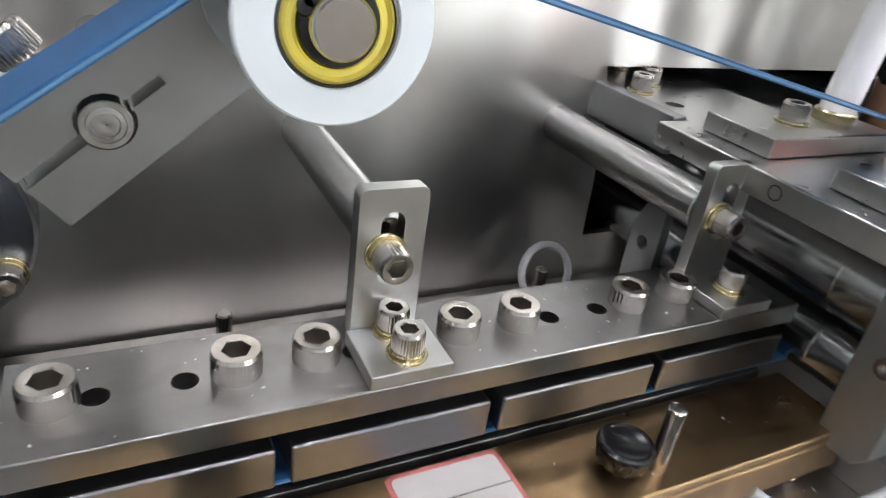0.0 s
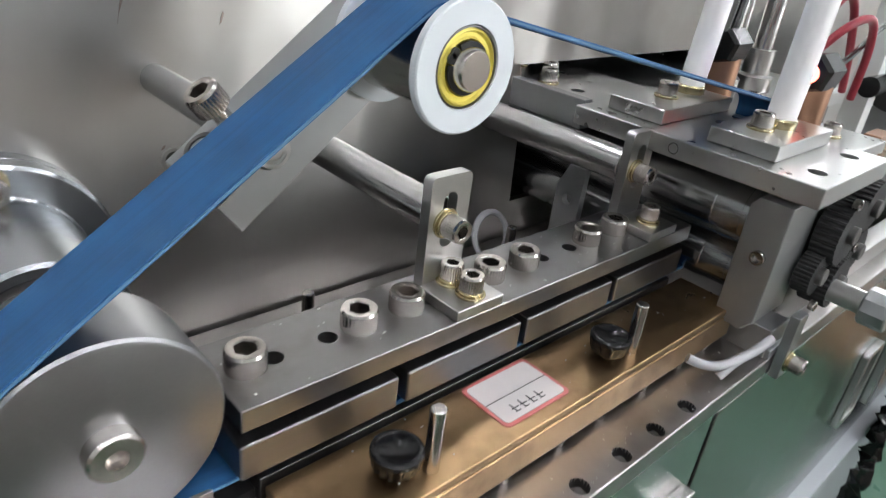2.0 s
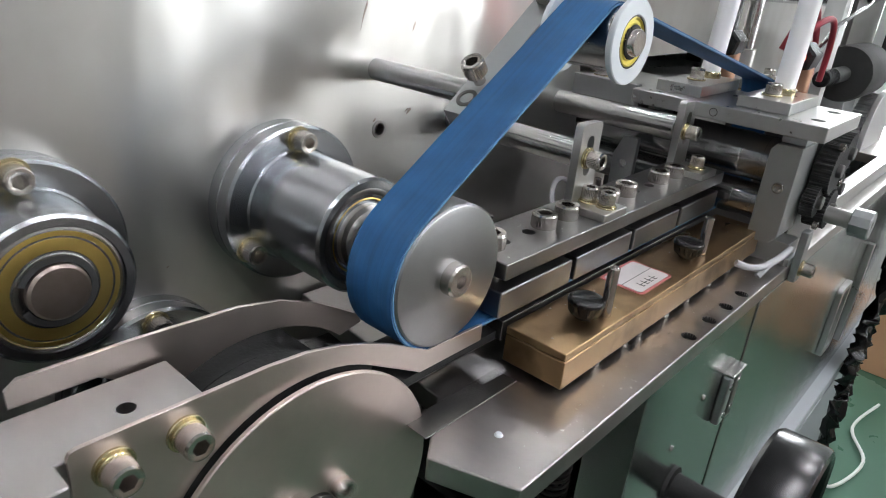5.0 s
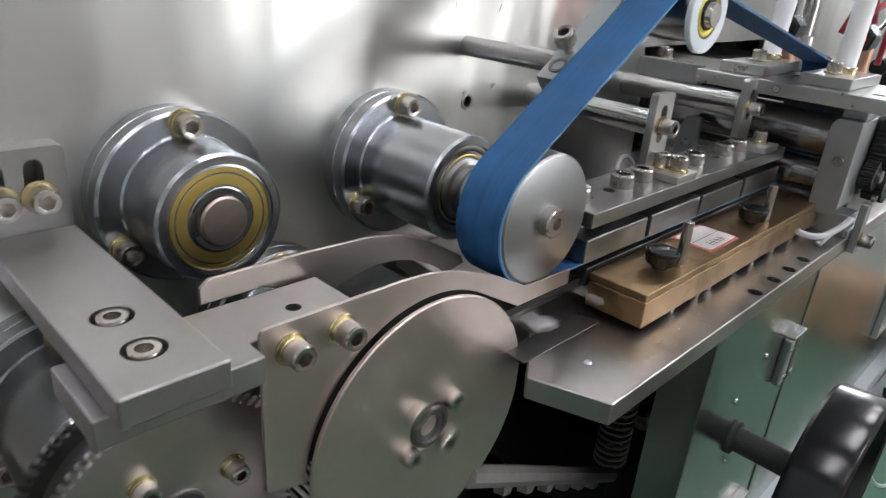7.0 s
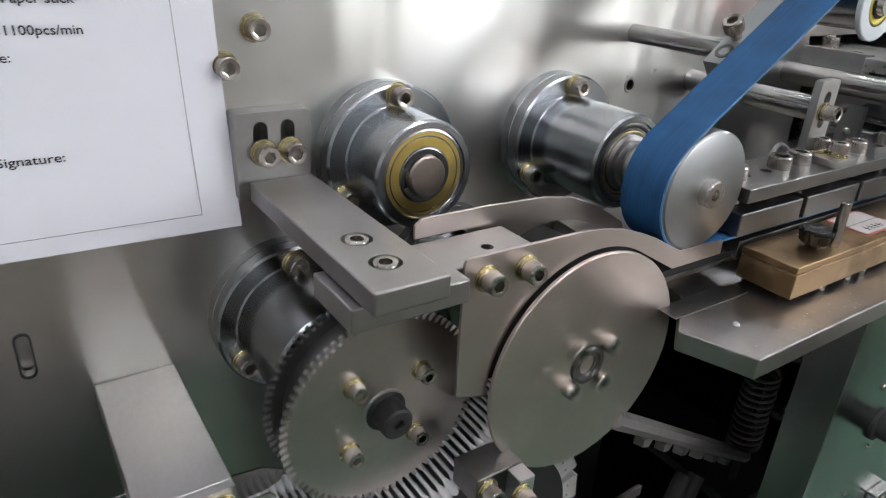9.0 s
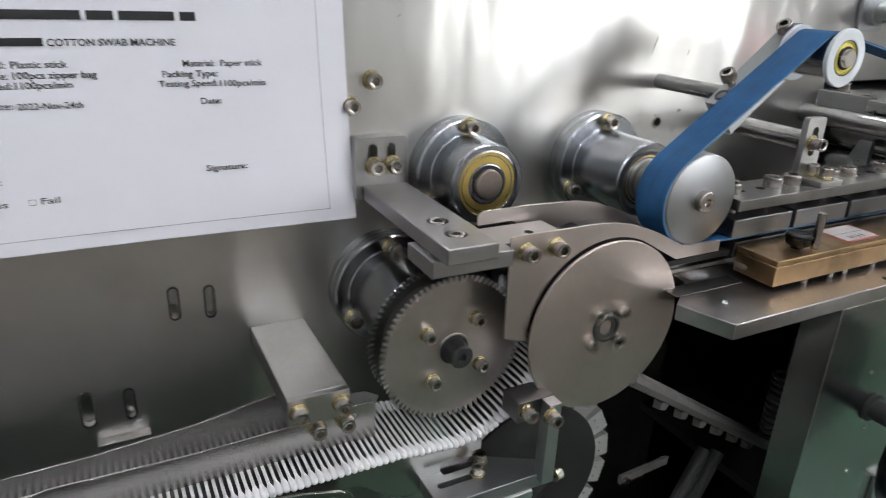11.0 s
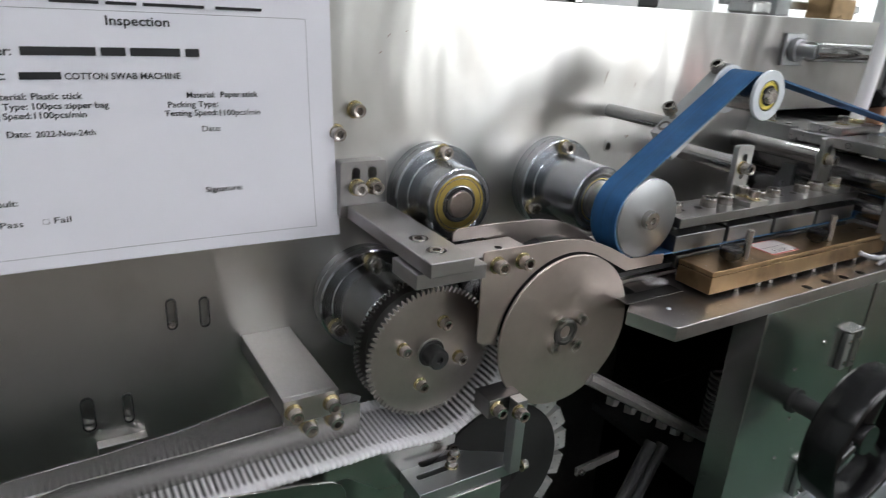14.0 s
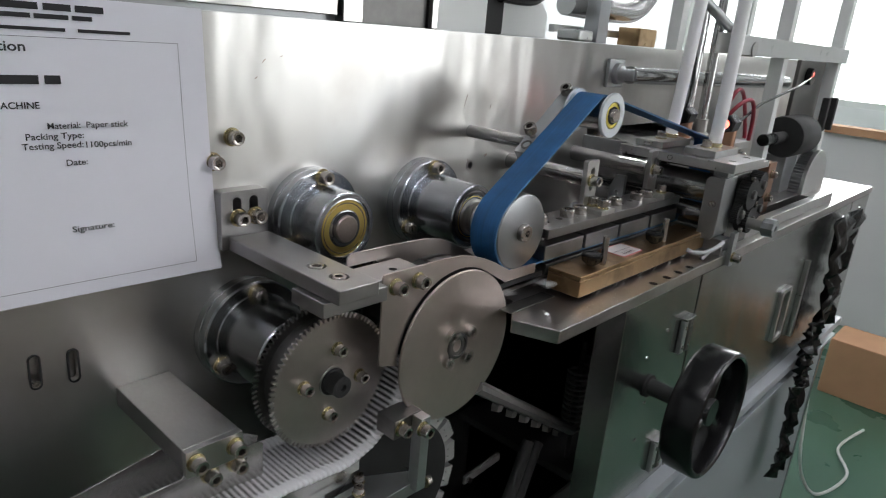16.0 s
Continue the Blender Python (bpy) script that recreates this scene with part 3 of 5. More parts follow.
part("front_flange", lathe((IX, .1525, IZ), (0, -1, 0), [(0, .0145), (0, .0228), (.0006, .0234), (.0034, .0234), (.004, .0228), (.004, .0148), (.0036, .0145), (0, .0145)], 80), WHITEPL, idler, "white plastic flange")
part("rear_flange", lathe((IX, .1955, IZ), (0, -1, 0), [(0, .012), (0, .0234), (.003, .0234), (.003, .0165)], 80), WHITEPL, idler, "white plastic flange")
part("bearing_race", lathe((IX, .1530, IZ), (0, -1, 0), [(0, .0145), (.0040, .0143), (.0042, .0137), (.002, .0135)], 56), DARKST, idler)
part("bearing_shield", lathe((IX, .1530, IZ), (0, -1, 0), [(0, .0137), (.0036, .0135), (.0042, .0127), (.0030, .0119), (.0030, .0106), (.0036, .0099), (.0010, .0094), (.0006, .0070)], 56), SHIELD2, idler, "yellow bearing shield")
part("snap_ring", sheet([(IX + .0093 * math.cos(radians(a)), IZ + .0093 * math.sin(radians(a))) for a in range(170, 486, 12)] +
                        [(IX + .0074 * math.cos(radians(a)), IZ + .0074 * math.sin(radians(a))) for a in range(482, 166, -12)], [], .1482, .1492), DULLBLK, idler, "black snap ring")
for a in (155, 140):
    part("snap_ring_ear", lathe((IX + .0087 * math.cos(radians(a)), .1492, IZ + .0087 * math.sin(radians(a))), (0, -1, 0), [(0, .0019), (.001, .0019), (.001, 0)], 12), DULLBLK, idler)
part("shaft", lathe((IX, .195, IZ), (0, -1, 0), [(0, .0075), (.0495, .0075), (.0505, .0067), (.0505, 0)], 40), BOLT, idler, "worn shaft end")


def arc(cx, cz, r, a0, a1, n=14):
    return [(cx + r * math.cos(radians(a0 + (a1 - a0) * i / n)), cz + r * math.sin(radians(a0 + (a1 - a0) * i / n))) for i in range(n + 1)]


def belt_loop(t):
    """The belt's line, t metres above the pulleys' faces."""
    return (arc(PX, PZ, PR + t, 270, 124.5, 28) + arc(IX, IZ, .0178 + t, 124.5, 78.3, 10) + arc(.362, 1.0840, .010 + t, 78.3, 0, 8)
            + arc(.362, .9990 + .0005, .010 + t, 0, -90, 8))


belt = thing("drive_belt", (0, .176, 1.0), "flat blue fabric drive belt over the pulleys", "belt")
bb = bmesh.new()
inner, outerl = belt_loop(.0003), belt_loop(.0024)
rows = [[bb.verts.new((u, y, v)) for u, v in line] for line, y in ((outerl, .1595), (outerl, .1905), (inner, .1905), (inner, .1595))]
for k in range(4):
    p, q = rows[k], rows[(k + 1) % 4]
    for i in range(len(p)):
        j = (i + 1) % len(p)
        bb.faces.new((p[i], p[j], q[j], q[i]))
part("belt_band", bb, BELT, belt, "", 0.0, 35)
bc = bmesh.new()
inner, outerl = belt_loop(.0009), belt_loop(.0017)
rows = [[bc.verts.new((u, y, v)) for u, v in line] for line, y in ((outerl, .1590), (outerl, .1596), (inner, .1596), (inner, .1590))]
for k in range(4):
    p, q = rows[k], rows[(k + 1) % 4]
    for i in range(len(p)):
        j = (i + 1) % len(p)
        bc.faces.new((p[i], p[j], q[j], q[i]))
part("belt_core", bc, shader("pale_belt_core", (.10, .22, .36), .6, 0, .15, 300), belt, "paler fabric core along the edge", 0.0, 35)
ta = radians(38.6)
LU, LV = Vector((math.cos(ta), 0, math.sin(ta))), Vector((-math.sin(ta), 0, math.cos(ta)))
LC = Vector((.001, 0, 1.103))


def on_link(u, v):
    p = LC + LU * u + LV * v
    return (p.x, p.z)


link = thing("belt_tensioner", (.02, .203, 1.12), "grey clamped steel arm carrying the idler roller", "clamp arm")
slit = [on_link(-.0285, -.0016), on_link(-.0078, -.0016)] + [on_link(.0080 * math.cos(radians(a)), .0080 * math.sin(radians(a))) for a in range(190, 351, 20)] + \
       [on_link(.0190, -.0016), on_link(.0190, .0016)] + [on_link(.0080 * math.cos(radians(a)), .0080 * math.sin(radians(a))) for a in range(10, 171, 20)] + [on_link(-.0078, .0016), on_link(-.0285, .0016)]
part("arm_plate", sheet(slit + [on_link(-.0285, .0165), on_link(.078, .0165), on_link(.078, -.0165), on_link(-.0285, -.0165)], [], .196, .212), ZINC, link, "split clamp plate", .0006)
part("pivot_rod", rod((.001, PY, 1.103), (.001, .1935, 1.103), .0070, 40), RODM, link, "polished steel pivot rod")
part("rod_end", lathe((.001, .1938, 1.103), (0, -1, 0), [(0, .0068), (.0006, .0066), (.0006, .0052), (.0004, .0050), (.0006, .0036), (.0004, .0034), (.0006, .0018), (.0003, .0002), (.0003, 0)], 40), ALU, link, "turned rod end")
for u, up in ((-.004, .0065), (.066, .001)):
    p = LC + LU * u + LV * (.0165 + up)
    screw(link, (p.x, .2035, p.z), LV, .0066, .0085, 0)
    part("screw_shank", rod((p.x - LV.x * (up + .004), .2035, p.z - LV.z * (up + .004)), (p.x + LV.x * .001, .2035, p.z + LV.z * .001), .0034, 14), BOLT, link)
p = LC + LU * -.017 + LV * .0165
part("clamp_socket", lathe((p.x, .2035, p.z), LV, [(0, .0062), (.0006, .0060), (.0006, .0040), (-.003, .0038), (-.003, 0)], 24), DARKST, link, "sunk clamp screw")

# ---------------------------------------------------------------- clamp bar, pressing shoes, brass block
bar = thing("clamp_bar", (.12, .176, 1.02), "long ground steel clamp bar with a row of socket screws", "clamp bar")
hx = (-.010, .015, .070, .151, .175, .232)
part("bar", sheet([(-.0345, .154), (.274, .154), (.274, .198), (-.0345, .198)], [ring(x, .1755, .0042, 20) for x in hx], 1.0165, 1.0265, "xy"), CLAMPM, bar, "", .0008, 40, .009)
for x in (-.0215, .0305, .0565, .110, .136, .1905, .217):
    screw(bar, (x, .1755, 1.0265), (0, 0, 1), .0081, .0094, 0)


def shoe(x0, x1):
    s = thing("pressing_shoe", ((x0 + x1) / 2, .175, .9925), "ground steel pressing shoe beneath the clamp bar", "pressing shoe", "pressing shoes under the bar")
    part("block", box(x0, x1, .155, .195, .9925, 1.0090), SHOEM, s, "ground steel block", .0012)
    for x in (x0 + .015, x1 - .015):
        part("stem", rod((x, .172, 1.0088), (x, .172, 1.0165), .003, 12), STEEL, s, "short screw stem")


for x0 in (-.035, .0435, .122, .2005):
    shoe(x0, x0 + .0735)
dowels = thing("dowel_pin", (.034, .2205, .957), "small upright steel dowel pin behind the clamp bar", "pin")
part("pin", rod((.034, .2205, .957), (.034, .2205, 1.0190), .0031, 16), BOLT, dowels)
d2 = thing("dowel_pin", (.18, .222, .957), "small upright steel dowel pin behind the clamp bar", "pin")
part("pin", rod((.180, .222, .957), (.180, .222, 1.0185), .0031, 16), BOLT, d2)
bed = thing("track_bed", (.1, .2, .957), "dark steel bed under the pressing shoes", "machine bed")
part("bed", box(-.085, .27, .176, .215, .9574, .9620), PLATE, bed, "", .001)
# thin strip that darkens the plate here, not a separate guide
part("bed_strip", box(-.105, -.03, .140, .156, .957, .9577), DARKST, bed, "thin dark strip on the table plate", .001)
part("upper_bed", box(-.026, .272, .1575, .2150, .9740, .9868), DARKST, bed, "dark bed beneath the belt", .0005)


def upright(name, x0, x1, ytop, foot_y0, foot_y1, zf, ztop, label, bx, bz):
    b = thing(name, ((x0 + x1) / 2, ytop, zf), label, "bracket", "slotted brackets on the clamp bar")
    xm = (x0 + x1) / 2
    part("upright", sheet(rounded(x0, x1, zf, ztop, .003), [slot(xm, zf + (ztop - zf) * .62, .0095, .0042)], ytop - .006, ytop), ALU, b, "slotted aluminium upright", .0006)
    part("foot", box(x0 - .002, x1 + .003, foot_y0, ytop - .0062, zf, zf + .0055), ALU, b, "aluminium foot", .0006)
    screw(b, (bx, ytop - .006, bz), (0, -1, 0), .0058, .0095, 2)
    return b


b1 = upright("slotted_bracket", .0700, .0945, .187, .154, .187, 1.0265, 1.0845, "slotted aluminium bracket bolted on the clamp bar", .0800, 1.0615)
for y in (.176, .1625):
    screw(b1, (.0835, y, 1.032), (0, 0, 1), .0056, .008, 2)
b2 = upright("slotted_bracket", .226, .250, .187, .154, .187, 1.0265, 1.0845, "slotted aluminium bracket beside the rollers", .2345, 1.0605)
screw(b2, (.2385, .166, 1.032), (0, 0, 1), .0056, .008, 2)
for nm, x, z, r in (("support_rod", .084, 1.0615, .0092), ("support_rod", .234, 1.061, .0105)):
    s = thing(nm, (x, PY, z), "polished round steel support rod from panel to bracket", "rod", "support rods on the panel")
    part("bar_stock", rod((x, PY + .002, z), (x, .1872, z), r, 40), RODM, s)
ORING = thing("rubber_ring", (.2318, .282, .957), "loose translucent rubber ring hanging behind the clamp bar", "ring")
bo = bmesh.new()
tor = []
for i in range(40):
    a = 2 * math.pi * i / 40
    c = Vector((.2318 + .0170 * math.cos(a), .282 + .006 * math.sin(a), .9735 + .0165 * math.sin(a)))
    d = Vector((math.cos(a), .3 * math.sin(a), math.sin(a))).normalized()
    tor.append([bo.verts.new(c + d * .0024 * math.cos(2 * math.pi * k / 8) + Vector((0, .0024 * math.sin(2 * math.pi * k / 8), 0))) for k in range(8)])
for i in range(40):
    for k in range(8):
        bo.faces.new((tor[i][k], tor[i][(k + 1) % 8], tor[(i + 1) % 40][(k + 1) % 8], tor[(i + 1) % 40][k]))
part("ring", bo, CLEAR, ORING)

brass = thing("brass_block", (.13, .134, .957), "long worn brass block lying on the table plate", "brass block")
part("block", box(-.0255, .283, .1145, .155, .9625, .9800), BRASS, brass, "worn brass body", .0008)
part("lid", box(-.0255, .283, .1148, .155, .9804, .9853), BRASS, brass, "worn brass lid", .0008)
for x in (.02, .055, .075, .115, .15, .19, .23, .26):
    part("levelling_screw", rod((x, .1185, .957), (x, .1185, .9625), .0028, 14), BOLT, brass)
for x, y, z in ((.032, .124, 1.0175), (.1775, .125, 1.0155)):
    part("pin", rod((x, y, .985), (x, y, z), .0035, 20), BOLT, brass, "upright steel pin")


def knob(x, y):
    bm = bmesh.new()
    n, rows = 64, []
    for d, r, rib in ((0, .0052, 0), (.0022, .0056, 0), (.0026, .0082, .05), (.0040, .0098, .11), (.0085, .0106, .11), (.0098, .0110, .06), (.0106, .0112, 0), (.0122, .0110, 0), (.0130, .0102, 0), (.0131, .0088, 0), (.0126, .0080, 0), (.0124, .0, 0)):
        if r == 0:
            rows.append([bm.verts.new((x, y, .9853 + d))])
        else:
            ring_r = [r * (1 - (rib if i % 4 in (0, 1) else 0)) for i in range(n)]
            rows.append([bm.verts.new((x + ring_r[i] * math.cos(2 * math.pi * i / n), y + ring_r[i] * math.sin(2 * math.pi * i / n), .9853 + d)) for i in range(n)])
    for p, q in zip(rows, rows[1:]):
        for i in range(n):
            j = (i + 1) % n
            bm.faces.new((p[i], p[j], q[0]) if len(q) == 1 else (p[i], p[j], q[j], q[i]))
    part("knob", bm, BLACK, brass, "ribbed black plastic knob", 0, 35)


knob(.0195, .1315)
knob(.1635, .1305)
lab = thing("paper_sticker", (.098, .137, .9853), "worn white sticker with a red border on brass", "sticker")
part("border", sheet(rounded(.0755, .1215, .1215, .1535, .0035), [], .9855, .9859, "xy"), LABELR, lab, "red border")
part("field", sheet(rounded(.0775, .1195, .1235, .1515, .0025), [], .9859, .9862, "xy"), LABELW, lab, "white field")
part("rule", box(.0775, .1195, .1372, .1376, .9862, .98630), INK, lab)
for i in range(4):
    x = .0865 + i * .0058
    part("handwritten_mark", box(x, x + .0045, .1288, .1294, .9862, .98635), INK, lab)
    part("handwritten_mark", box(x + .001, x + .0016, .1268, .1322, .9862, .98636), INK, lab)
    part("handwritten_mark", box(x + .0005, x + .0038, .1265, .1270, .9862, .98637), INK, lab)

chips = bmesh.new()
rc = random.Random(21)
for x0, x1, y0, y1, z, n in ((-.034, .27, .156, .197, 1.0265, 70), (-.02, .28, .117, .153, .9853, 25), (-.09, .28, .09, .112, .957, 60)):
    for k in range(n):
        c = Vector((rc.uniform(x0, x1), rc.uniform(y0, y1), z + .0002))
        a, w = rc.uniform(0, math.pi), rc.uniform(.00015, .0005)
        d, e = Vector((math.cos(a), math.sin(a), 0)) * w * rc.uniform(1, 2.5), Vector((-math.sin(a), math.cos(a), 0)) * w
        quad = [chips.verts.new(c + d), chips.verts.new(c + e), chips.verts.new(c - d), chips.verts.new(c - e)]
        tip = chips.verts.new(c + Vector((0, 0, w)))
        chips.faces.new(quad)
        for m in range(4):
            chips.faces.new((quad[m], quad[(m + 1) % 4], tip))
swarf = part("swarf", chips, PLATEW, None, "", 0, 10)
tagged(swarf, "fine pale chips and lint on the clamp bar", "chips", "", "stuff")

# ---------------------------------------------------------------- arm and swab guides
arm = thing("guide_bracket", (-.30, .288, 1.02), "milled aluminium arm bolted to the panel, holding the guides", "support arm")
part("back_plate", sheet(rounded(-.323, -.2785, 1.0185, 1.0695, .003), [slot(-.3085, 1.0525, .0075, .0042), slot(-.2925, 1.0525, .0075, .0042)], .2885, .3025), ARMM, arm, "upright slotted plate", .0008)
part("arm_plate", sheet([(-.3168, .1385), (-.2785, .1385), (-.2785, .2882), (-.3168, .2882)], [ring(-.2985, .190, .0078, 24), ring(-.2985, .162, .0078, 24)], 1.0185, 1.0305, "xy"), ARMM, arm, "long flat arm", .0012, 40, .009)
part("cross_plate", sheet([(-.3215, .150), (-.2590, .150), (-.2590, .162), (-.205, .162), (-.205, .196), (-.2795, .196), (-.2795, .190), (-.3215, .190)],
                          [ring(-.230, .176, .0035, 14)], 1.0055, 1.0180, "xy"), ARMM, arm, "cross plate under the arm", .0010, 40, .009)
for x in (-.3075, -.2915):
    screw(arm, (x, .2885, 1.0465), (0, -1, 0), .0062, .0085, 2)
for y in (.190, .162):
    k = part("sunk_screw", lathe((-.2985, y, 1.0305), (0, 0, 1), [(-.006, .0062), (-.0006, .0062), (.0004, .0056), (.0006, .0046), (.0004, .0032), (-.003, .0030), (-.003, 0)], 36), BOLT, arm, "countersunk socket screw")

guide = thing("front_guide", (-.15, .16, .94), "bright bent guide sheet in front of the swabs", "guide sheet")
gp = [(-.2560, .9435), (-.2545, .942), (-.2345, .936)] + [(-.163 + .0734 * math.cos(radians(a)), .9355 + .0745 * math.sin(radians(a))) for a in range(175, 60, -6)] + \
     [(-.093, .9815), (-.044, .9815), (-.044, .9915), (-.088, .9930), (-.100, .9990), (-.114, .1000 + .9065), (-.128, 1.0125), (-.145, 1.0185), (-.163, 1.0222), (-.182, 1.0235), (-.2532, 1.0235), (-.2555, 1.0228), (-.2565, 1.0208)]
part("guide_sheet", sheet(gp, [], .1585, .1605), GUIDE, guide, "", .0003)
for x in (-.2430, -.2175):
    screw(guide, (x, .1585, 1.0110), (0, -1, 0), .0058, .0085, 2)
rguide = thing("rear_guide", (-.15, .187, .95), "bright bent guide sheet behind the swabs", "guide sheet")
bg = [(-.2605, 1.0190), (-.230, 1.0190)] + [(-.163 + .0760 * math.cos(radians(a)), .9355 + .0760 * math.sin(radians(a))) for a in range(120, 46, -6)] + \
     [(-.098, .9950), (-.100, 1.0000), (-.114, 1.0085), (-.128, 1.0165), (-.148, 1.0245), (-.170, 1.0285), (-.214, 1.0300), (-.256, 1.0300), (-.2605, 1.0265)]
part("guide_sheet", sheet(bg, [], .1985, .2005), GUIDE, rguide, "", .0003)

# ---------------------------------------------------------------- trimming disc
DX, DZ = -.163, .9355
disc = thing("trimming_disc", (DX, .155, DZ), "spinning ground steel disc with a bolted hub", "disc")
part("disc_plate", lathe((DX, .1565, DZ), (0, -1, 0), [(0, 0), (0, .0724), (.0005, .0731), (.0022, .0731), (.0028, .0724), (.0028, .0140), (.0020, .0132), (.0020, 0)], 96), DISCM, disc, "ground steel disc", 0, 25)
part("hub", lathe((DX, .1545, DZ), (0, -1, 0), [(0, .0128), (.0022, .0126), (.0028, .0116), (.0028, .0098), (.0012, .0095), (.0012, .0062), (-.0015, .0058), (-.0015, 0)], 40), DARKST, disc, "dark hub with a sunk socket")
for k in range(4):
    a = radians(40 + 90 * k)
    screw(disc, (DX + .0185 * math.cos(a), .1537, DZ + .0185 * math.sin(a)), (0, -1, 0), .0054, .0062, 0)
dshaft = thing("disc_shaft", (DX, .25, DZ), "dark steel shaft behind the spinning disc", "shaft")
part("shaft", rod((DX, .1575, DZ), (DX, .308, DZ), .011, 32), DARKST, dshaft)
part("carrier_wheel", lathe((DX, .186, DZ), (0, 1, 0), [(0, 0), (0, .0200), (.012, .0200), (.012, 0)], 64), DARKST, dshaft, "dark carrier wheel for the swabs")
part("carrier_wheel", lathe((DX, .220, DZ), (0, 1, 0), [(0, 0), (0, .0200), (.008, .0200), (.008, 0)], 64), DARKST, dshaft, "dark carrier wheel for the swabs")

# added black fillers: the guides' shaded gaps as shapes, covering the swabs inside
shell = [(DX + .0640 * math.cos(radians(a)), DZ + .0640 * math.sin(radians(a))) for a in range(52, 172, 6)] + [(DX + .0616 * math.cos(radians(a)), DZ + .0616 * math.sin(radians(a))) for a in range(166, 46, -6)]
part("inner_gap_fill", sheet(shell, [], .1620, .1982), DULLBLK, rguide, "black curved filler for the shaded gap between the guides")
part("rear_gap_fill", sheet([(DX + .0620 * math.cos(radians(a)), DZ + .0620 * math.sin(radians(a))) for a in range(40, 130, 6)] + [(DX + .0600 * math.cos(radians(a)), DZ + .0600 * math.sin(radians(a))) for a in range(124, 34, -6)], [], .2010, .2410), DULLBLK, rguide, "black curved filler for the shaded gap behind the guide sheet")
part("front_gap_fill", sheet([(DX + .0758 * math.cos(radians(a)), DZ + .0758 * math.sin(radians(a))) for a in range(58, 178, 6)] + [(DX + .064 * math.cos(radians(a)), DZ + .064 * math.sin(radians(a))) for a in range(172, 52, -6)], [], .1608, .1618), DULLBLK, rguide, "black filler for the shaded slit behind the front guide")
part("gap_strip", sheet([(-.122, .9915), (-.100, .9790), (-.026, .9790), (-.026, .9740), (-.100, .9740), (-.126, .9880)], [], .1615, .1980), DULLBLK, rguide, "black strip over the swabs between the guides")

# ---------------------------------------------------------------- swab gear
GX, GZ, GR, TEETH = -.2835, .9270, .0600, 78


def gear_outline(r, n=TEETH, depth=.0042, cx=GX, cz=GZ):
    out = []
    for i in range(n):
        for f, rr in ((.0, r - depth), (.16, r - depth), (.36, r), (.64, r), (.84, r - depth)):
            a = 2 * math.pi * (i + f) / n
            out.append((cx + rr * math.cos(a), cz + rr * math.sin(a)))
    return out


gear = thing("swab_gear", (GX, .19, GZ), "turning toothed steel wheel that carries cotton swabs", "gear")
part("front_wheel", sheet(gear_outline(GR), [ring(GX, GZ, .0125, 32)], .1850, .1875), GEARM, gear, "thin toothed steel wheel")
# same outline as the front wheel, in a much darker steel
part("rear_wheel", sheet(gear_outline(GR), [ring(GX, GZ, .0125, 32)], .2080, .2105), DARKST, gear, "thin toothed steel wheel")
part("drum", lathe((GX, .1876, GZ), (0, 1, 0), [(0, .0100), (0, .050), (.0203, .050), (.0203, .0100)], 64), DARKST, gear, "dark drum between the wheels")
part("hub", lathe((GX, .200, GZ), (0, -1, 0), [(0, 0), (0, .0122), (.0160, .0122), (.0165, .0110), (.0170, .0100), (.0170, .0095), (.0288, .0092), (.0300, .0080), (.0300, .0032), (.0270, .0030), (.0270, 0)], 40), DULLBLK, gear, "black shaft end")
part("hub_ring", lathe((GX, .185, GZ), (0, -1, 0), [(0, .0135), (.0010, .0133), (.0010, .0120), (0, .0118)], 40), STEEL, gear, "bright hub ring")
for k in range(4):
    a = radians(90 * k)
    screw(gear, (GX + .0292 * math.cos(a), .185, GZ + .0292 * math.sin(a)), (0, -1, 0), .0048, .0070, 2)

# ---------------------------------------------------------------- swab track
SZ = .8575
rarm = thing("rail_bracket", (-.389, PY, .90), "polished square steel arm from the panel to the swab rail", "support arm")
part("arm_bar", box(-.4120, -.3670, .190, .3025, .8975, .9145), STEEL, rarm, "square brushed bar", .0008)
part("end_plate", sheet(rounded(-.4120, -.3670, .8930, .9145, .001), [], .1845, .1898), STEEL, rarm, "end plate", .0008)
for x in (-.4050, -.3740):
    screw(rarm, (x, .1845, .9045), (0, -1, 0), .0056, .0080, 2)
rail = thing("front_rail", (-.5, .196, .86), "thin bright hold-down rail along the cotton swabs", "rail")
part("rail_sheet", sheet([(-1.30, .8615), (-.366, .8615), (-.360, .8605), (-.345, .8605), (-.3445, .8625), (-.3445, .8890), (-.3475, .8925), (-.408, .8925), (-.412, .8880), (-.474, .8860), (-.560, .8875), (-.600, .8800), (-.660, .8655), (-.70, .8635), (-1.30, .8635)],
                         [slot(-.3875, .8830, .002, .0030, 8, False), slot(-.3640, .8830, .002, .0030, 8, False)], .1925, .1942), SHEET, rail, "", .0003)
for x in (-.3905, -.3690):
    screw(rail, (x, .1925, .8830), (0, -1, 0), .0056, .0080, 2)
rail2 = thing("rear_rail", (-.5, .226, .86), "thin bright rear rail along the cotton swabs", "rail")
part("rail_sheet", sheet([(-.610, .8640), (-.607, .8615), (-.340, .8615), (-.33, .865), (-.328, .8720), (-.340, .8790), (-.40, .8850), (-.405, .8960), (-.430, .8920), (-.470, .8850), (-.534, .8800), (-.604, .8780), (-.610, .8740)], [], .2265, .2282), SHEET, rail2, "", .0003)
track = thing("swab_track", (-.7, .2, .85), "dark steel track under the row of cotton swabs", "track")
part("bed", box(-1.30, -.292, .1740, .2260, .8440, .8535), DARKST, track, "dark sliding bed", .0005)
